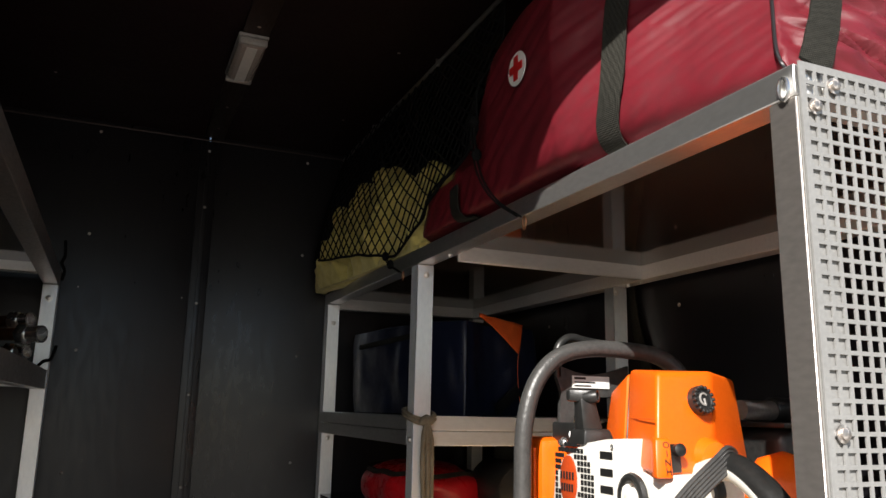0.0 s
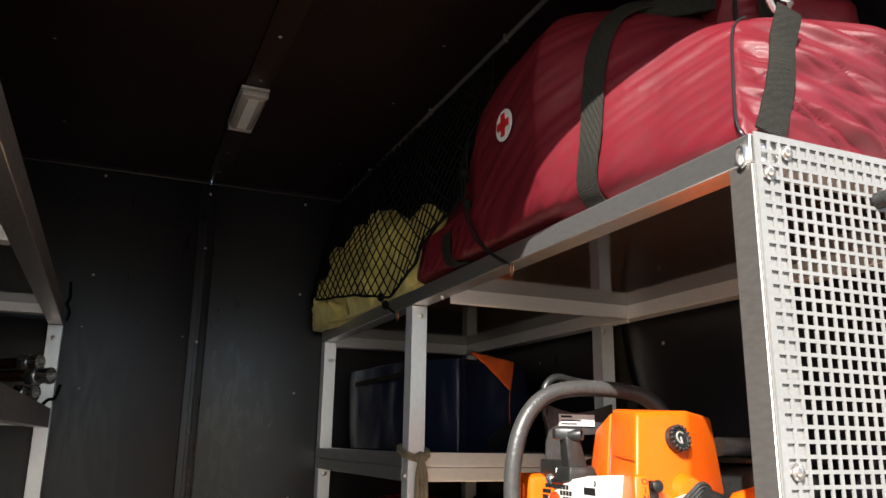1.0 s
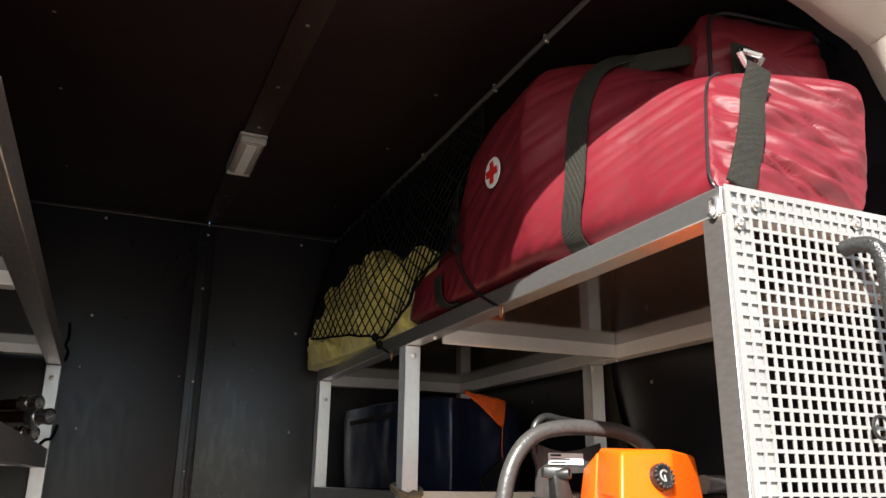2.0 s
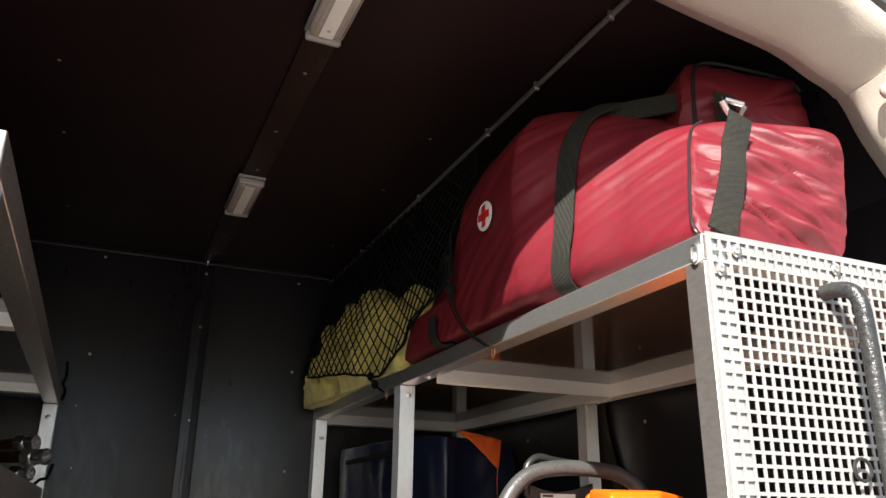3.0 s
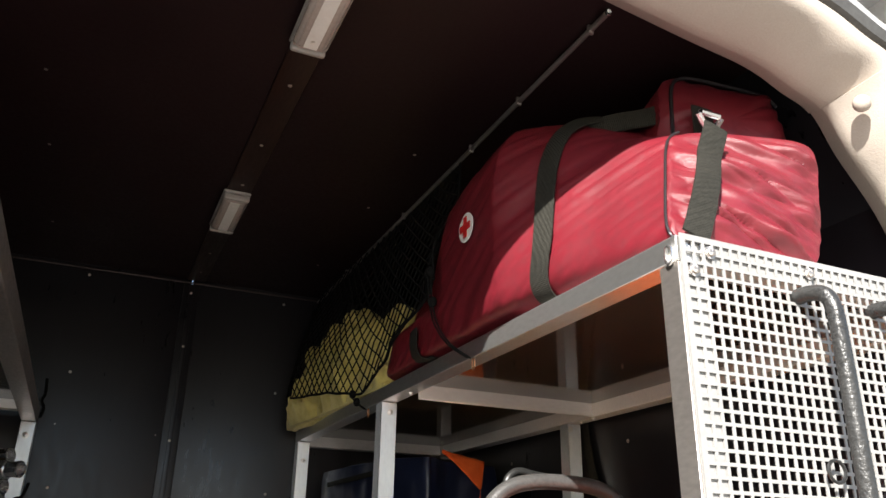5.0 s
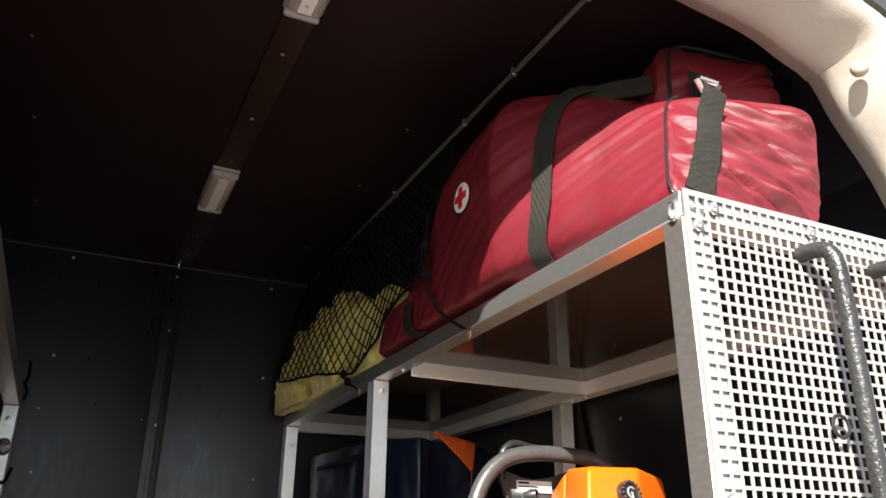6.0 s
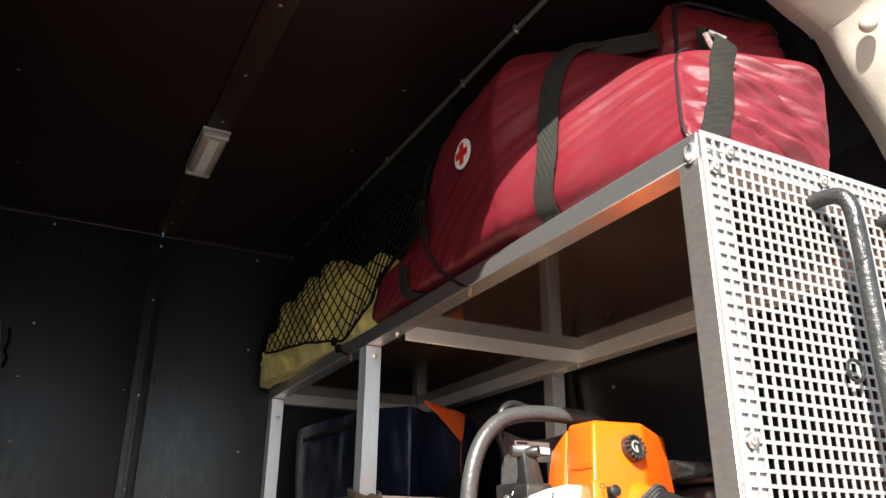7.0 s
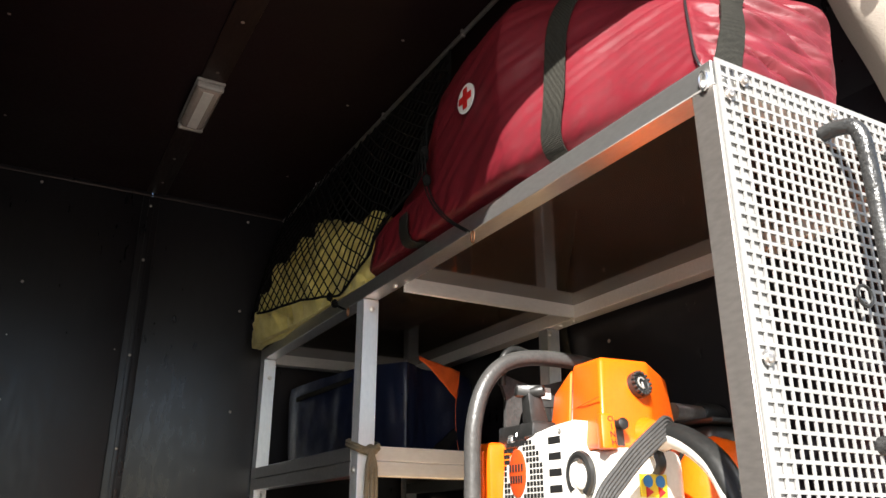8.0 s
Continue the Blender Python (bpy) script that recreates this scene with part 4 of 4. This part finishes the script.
for k, (a, b) in enumerate(((0.669, 0.69), (0.669, 0.708), (0.669, 0.70))):
    part("print_bar", block(a, b, 1.0428, 1.0436, 1.5565 - k * 0.0055, 1.5585 - k * 0.0055 + (0.0015 if k == 0 else 0)), INK_AND_SHADE, lab)
br = part("bracket", prism([(0.600, 0.912, 1.471), (0.632, 0.908, 1.471), (0.638, 0.935, 1.471), (0.600, 0.938, 1.471)], [(0.594, 0.912, 1.525), (0.616, 0.908, 1.525), (0.622, 0.930, 1.525), (0.596, 0.934, 1.525)], 0.004, 2), BLACK_PLASTIC, saw, "black plastic bracket with a hollow pin")
part("bracket_foot", prism([(0.594, 0.905, 1.461), (0.644, 0.898, 1.461), (0.650, 0.945, 1.461), (0.594, 0.948, 1.461)], [(0.598, 0.908, 1.483), (0.636, 0.902, 1.483), (0.642, 0.940, 1.483), (0.598, 0.944, 1.483)], 0.004, 2), BLACK_PLASTIC, br)
part("arm", prism([(0.582, 0.925, 1.520), (0.613, 0.902, 1.518), (0.622, 0.916, 1.518), (0.590, 0.942, 1.520)], [(0.582, 0.925, 1.537), (0.613, 0.902, 1.536), (0.622, 0.916, 1.536), (0.590, 0.942, 1.537)], 0.004, 2), BLACK_PLASTIC, br)
part("pin", lathe(bmesh.new(), [(0.0085, -0.012), (0.0088, -0.006), (0.0088, 0.006), (0.0080, 0.0075), (0.0062, 0.007), (0.0068, -0.004)], aim((0.612, 0.908, 1.527), (0.62, -0.76, 0.1)), 20), BLACK_PLASTIC, br)
part("tank_cap_block", block(0.603, 0.68, 1.035, 1.115, 1.33, 1.466, 0.014, 2), SAW_ORANGE, saw, "orange plastic block before the starter")
part("block_rim", block(0.5985, 0.6045, 1.05, 1.10, 1.345, 1.452, 0.002), SAW_ORANGE, saw)

# fuel cap, rear handle, trigger, strap, warning label
fc = part("fuel_cap", tube([Vector((0.600, 0.808 + 0.022 * math.cos(a * 0.3), 1.402 + 0.026 * math.sin(a * 0.3))) for a in range(-3, 15)], 0.006, 8, up=Vector((1, 0, 0))), BLACK_PLASTIC, saw, "black filler ring with a white cap")
part("cap", lathe(bmesh.new(), [(0.016, 0), (0.016, 0.006), (0.012, 0.009), (0.004, 0.010)], aim((0.605, 0.808, 1.400), (-1, -0.1, 0)), 20), SAW_WHITE, fc)
hr = spline([(0.675, 0.765, 1.435), (0.672, 0.735, 1.442), (0.667, 0.705, 1.444), (0.662, 0.667, 1.430), (0.657, 0.63, 1.404), (0.653, 0.607, 1.37), (0.656, 0.60, 1.33), (0.66, 0.612, 1.295), (0.664, 0.65, 1.283), (0.668, 0.72, 1.282), (0.67, 0.77, 1.284)], 6)
rear = part("rear_handle", sweep(bmesh.new(), hr, circle(0.0165, 14, 0.0145)), SAW_WHITE, saw, "off-white rear handle with a black grip")
part("grip", sweep(bmesh.new(), [p + Vector((0.001, 0, 0.0055)) for p in hr[8:34]], circle(0.0175, 14, 0.013)), BLACK_PLASTIC, rear, "black rubber grip")
tr = bmesh.new()
sweep(tr, spline([(0.668, 0.742, 1.437), (0.667, 0.732, 1.424), (0.666, 0.728, 1.412), (0.666, 0.735, 1.402)], 5), lambda f: circle(0.0065 * (1 - 0.5 * f), 8, 0.009), up=Vector((1, 0, 0)))
part("trigger", tr, BLACK_PLASTIC, rear)
strap_line = spline([(0.684, 0.740, 1.432), (0.679, 0.722, 1.450), (0.663, 0.709, 1.458), (0.642, 0.70, 1.449), (0.604, 0.70, 1.422), (0.572, 0.70, 1.394), (0.545, 0.70, 1.366), (0.533, 0.70, 1.33), (0.540, 0.70, 1.27)], 6)
sec = [(-0.0135, 0.0)] + [(-0.0128 + 0.0256 * i / 12, 0.0026 + 0.0011 * (i % 2)) for i in range(13)] + [(0.0135, 0.0)]
part("rubber_strap", sweep(bmesh.new(), strap_line, sec, up=Vector((0, -1, 0.0))), GREY_GRIP, saw, "grey ribbed rubber strap")
wl = part("warning_label", block(0.648, 0.693, 0.748, 0.7505, 1.374, 1.402), YELLOW_LABEL, saw, "yellow warning label")
for x in (0.660, 0.681):
    part("pictogram", lathe(bmesh.new(), [(0.0078, 0), (0.0078, 0.0012)], aim((x, 0.748, 1.393), (0, -1, 0)), 18), BLUE_PRINT, wl)
    part("pictogram", lathe(bmesh.new(), [(0.008, 0), (0.008, 0.0012)], aim((x, 0.748, 1.380), (0, -1, 0)), 3), CROSS_RED, wl)

# ---- other load on the lower shelves ----
def roll(name, y0, y1, x, z, r, mat, label, category):
    bm = bmesh.new()
    L = y1 - y0
    lathe(bm, [(r * 0.5, 0), (r * 0.9, 0.004), (r, 0.012), (r * 1.02, L / 2), (r, L - 0.012), (r * 0.9, L - 0.004), (r * 0.5, L)], aim((x, y0, z), (0, 1, 0)), 28)
    for v in bm.verts:
        v.co += (v.co - Vector((x, v.co.y, z))) * 0.12 * noise.noise(v.co * 18)
    return tagged(link(name, bm, mat), label, category)


def pouch(u, v):
    a, b = 6.283185 * u, (v - 0.5) * 3.14159
    n = 0.75
    s = lambda t: math.copysign(abs(t) ** n, t)
    x = 0.70 + 0.12 * s(math.cos(b)) * s(math.cos(a))
    y = 1.78 + 0.20 * s(math.cos(b)) * s(math.sin(a))
    z = 1.322 + 0.058 * s(math.sin(b))
    w = noise.noise(Vector((x * 16, y * 16, z * 16))) * 0.01
    return Vector((x + w, y + w, max(1.2705, z + w * 0.7)))


red = thing("bag", (0.7, 1.78, 1.27), "shiny red fabric bag with a black zip on the lower shelf", "bag")
part("body", surface(70, 40, pouch), RED_GLOSS, red)
part("zip", tube([pouch(i / 80, 0.70) for i in range(80)], 0.0075, 6, True), WEB, red, "black zip tape")
roll("cable_roll", 1.50, 1.66, 0.83, 1.335, 0.062, BLACK_PLASTIC, "black roll lying on the lower shelf", "roll")
rod = thing("steel_tube", (0.93, 0.905, 1.497), "dull steel tube with a black end cap on the tool case", "tube")
part("tube", tube([(0.868, 0.90, 1.5135), (0.90, 0.902, 1.5135), (0.935, 0.905, 1.5135)], 0.015, 18), ALU_DULL, rod)
part("end_cap", lathe(bmesh.new(), [(0.017, 0), (0.0185, 0.002), (0.0185, 0.045), (0.016, 0.055), (0.006, 0.058)], aim((0.934, 0.905, 1.5155), (1, 0.06, 0)), 20), BLACK_PLASTIC, rod, "black plastic cap")
strap_ = thing("wall_strap", (1.07, 1.40, 1.81), "dark webbing strap hanging on the side wall", "strap")
ribbon([Vector((1.066, 1.425 - 0.06 * f + 0.008 * math.sin(4 * f), 1.80 - 0.24 * f)) for f in [i / 14 for i in range(15)]], [Vector((-1, 0, 0))] * 15, 0.032, 0.003, WEB, "band", strap_)
part("screw", screw((1.0625, 1.424, 1.795), (-1, 0, 0), 0.006), ALU_DULL, strap_)
can = thing("tool_case", (0.92, 0.95, 1.27), "black plastic tool case deep in the lower shelf", "case")
part("body", block(0.87, 1.005, 0.82, 1.30, 1.2705, 1.488, 0.02, 3), BLACK_PLASTIC, can)
part("lid", block(0.866, 1.008, 0.816, 1.304, 1.489, 1.497, 0.003, 2), BLACK_PLASTIC, can)
hel = thing("helmet", (0.80, 0.765, 1.27), "orange safety helmet with a sticker behind the perforated panel", "helmet")
sh = bmesh.new()
lathe(sh, [(0.068, 0.0), (0.073, 0.004), (0.068, 0.014), (0.067, 0.06), (0.063, 0.11), (0.052, 0.15), (0.032, 0.18), (0.002, 0.19)], pose(0.817, 0.775, 1.2705), 36)
part("shell", sh, SAW_ORANGE, hel)
st_ = part("sticker", block(0.812, 0.846, 0.7215, 0.7245, 1.415, 1.436, 0.001), WHITE_LABEL, hel, "white sticker with blue shapes")
for x in (0.818, 0.829, 0.84):
    part("print_spot", lathe(bmesh.new(), [(0.005, 0), (0.005, 0.0008)], aim((x, 0.7215, 1.4255), (0, -1, 0)), 10), BLUE_PRINT, st_)

# ---- the rope on the middle post ----
rope = thing("rope", (0.566, 1.43, 1.49), "khaki braided rope knotted round the middle post", "rope")
for k in range(2):
    z = 1.488 + 0.007 * k
    loop = [(FX - 0.006, 1.431, z - 0.004), (FX + 0.018, 1.4305, z - 0.010), (FX + W + 0.006, 1.431, z - 0.002), (FX + W + 0.006, 1.478, z + 0.008), (FX + 0.018, 1.48, z + 0.01), (FX - 0.006, 1.479, z + 0.008)]
    part("turn", tube(spline(loop, 6, True), 0.0045, 8, True), ROPE, rope)
kb = bmesh.new()
bmesh.ops.create_icosphere(kb, subdivisions=3, radius=0.012, matrix=Matrix.Translation((0.572, 1.427, 1.482)) @ Matrix.Diagonal((1.4, 0.7, 0.9, 1)))
for v in kb.verts:
    v.co += Vector((1, 0.5, 1)) * 0.003 * noise.noise(v.co * 160)
part("knot", kb, ROPE, rope)
for k, x in enumerate((0.566, 0.574, 0.582)):
    part("strand", tube(spline([(0.572, 1.424, 1.484), (x, 1.424, 1.45), (x + 0.004 * math.sin(k), 1.427, 1.39), (x + 0.004, 1.428, 1.33), (x + 0.002, 1.428, 1.285 + 0.01 * k)], 8), 0.0048, 8), ROPE, rope)

# ---- hose fittings and cord on the other rack ----
for p, d, r, L in (((-0.185, 1.60, 1.648), (0.85, -0.6, 0.04), 0.0135, 0.035), ((-0.165, 1.56, 1.622), (0.85, -0.6, 0.0), 0.0145, 0.04), ((-0.185, 1.60, 1.592), (0.85, -0.6, 0.0), 0.0125, 0.035)):
    fit_ = thing("hose_fitting", p, "chromed hose coupling with a hexagon nut", "coupling", "hose couplings")
    M = aim(p, d)
    part("nut", lathe(bmesh.new(), [(r * 1.25, 0), (r * 1.3, 0.003), (r * 1.3, 0.017), (r * 1.2, 0.02)], M, 6), CHROME, fit_)
    part("sleeve", lathe(bmesh.new(), [(r, 0.0), (r, L), (r * 1.08, L + 0.001), (r * 1.08, L + 0.006), (r * 0.82, L + 0.006), (r * 0.8, L - 0.02)], M, 22), CHROME, fit_)
    part("stem", lathe(bmesh.new(), [(r * 0.7, -0.16), (r * 0.8, 0.0)], M, 16), COPPER, fit_, "brown metal stem")
cord = thing("cord", (-0.15, 2.13, 1.6), "black cord hooked on the rack post", "cord")
part("loop", tube(spline([(-0.185, 2.133, 1.575), (-0.165, 2.128, 1.60), (-0.15, 2.128, 1.605), (-0.143, 2.13, 1.625), (-0.140, 2.135, 1.64)], 6), 0.004, 7), CORD, cord)
part("loop", tube(spline([(-0.146, 2.10, 1.90), (-0.142, 2.09, 1.86), (-0.147, 2.08, 1.84), (-0.138, 2.07, 1.82), (-0.143, 2.09, 1.80)], 6), 0.004, 7), CORD, cord)
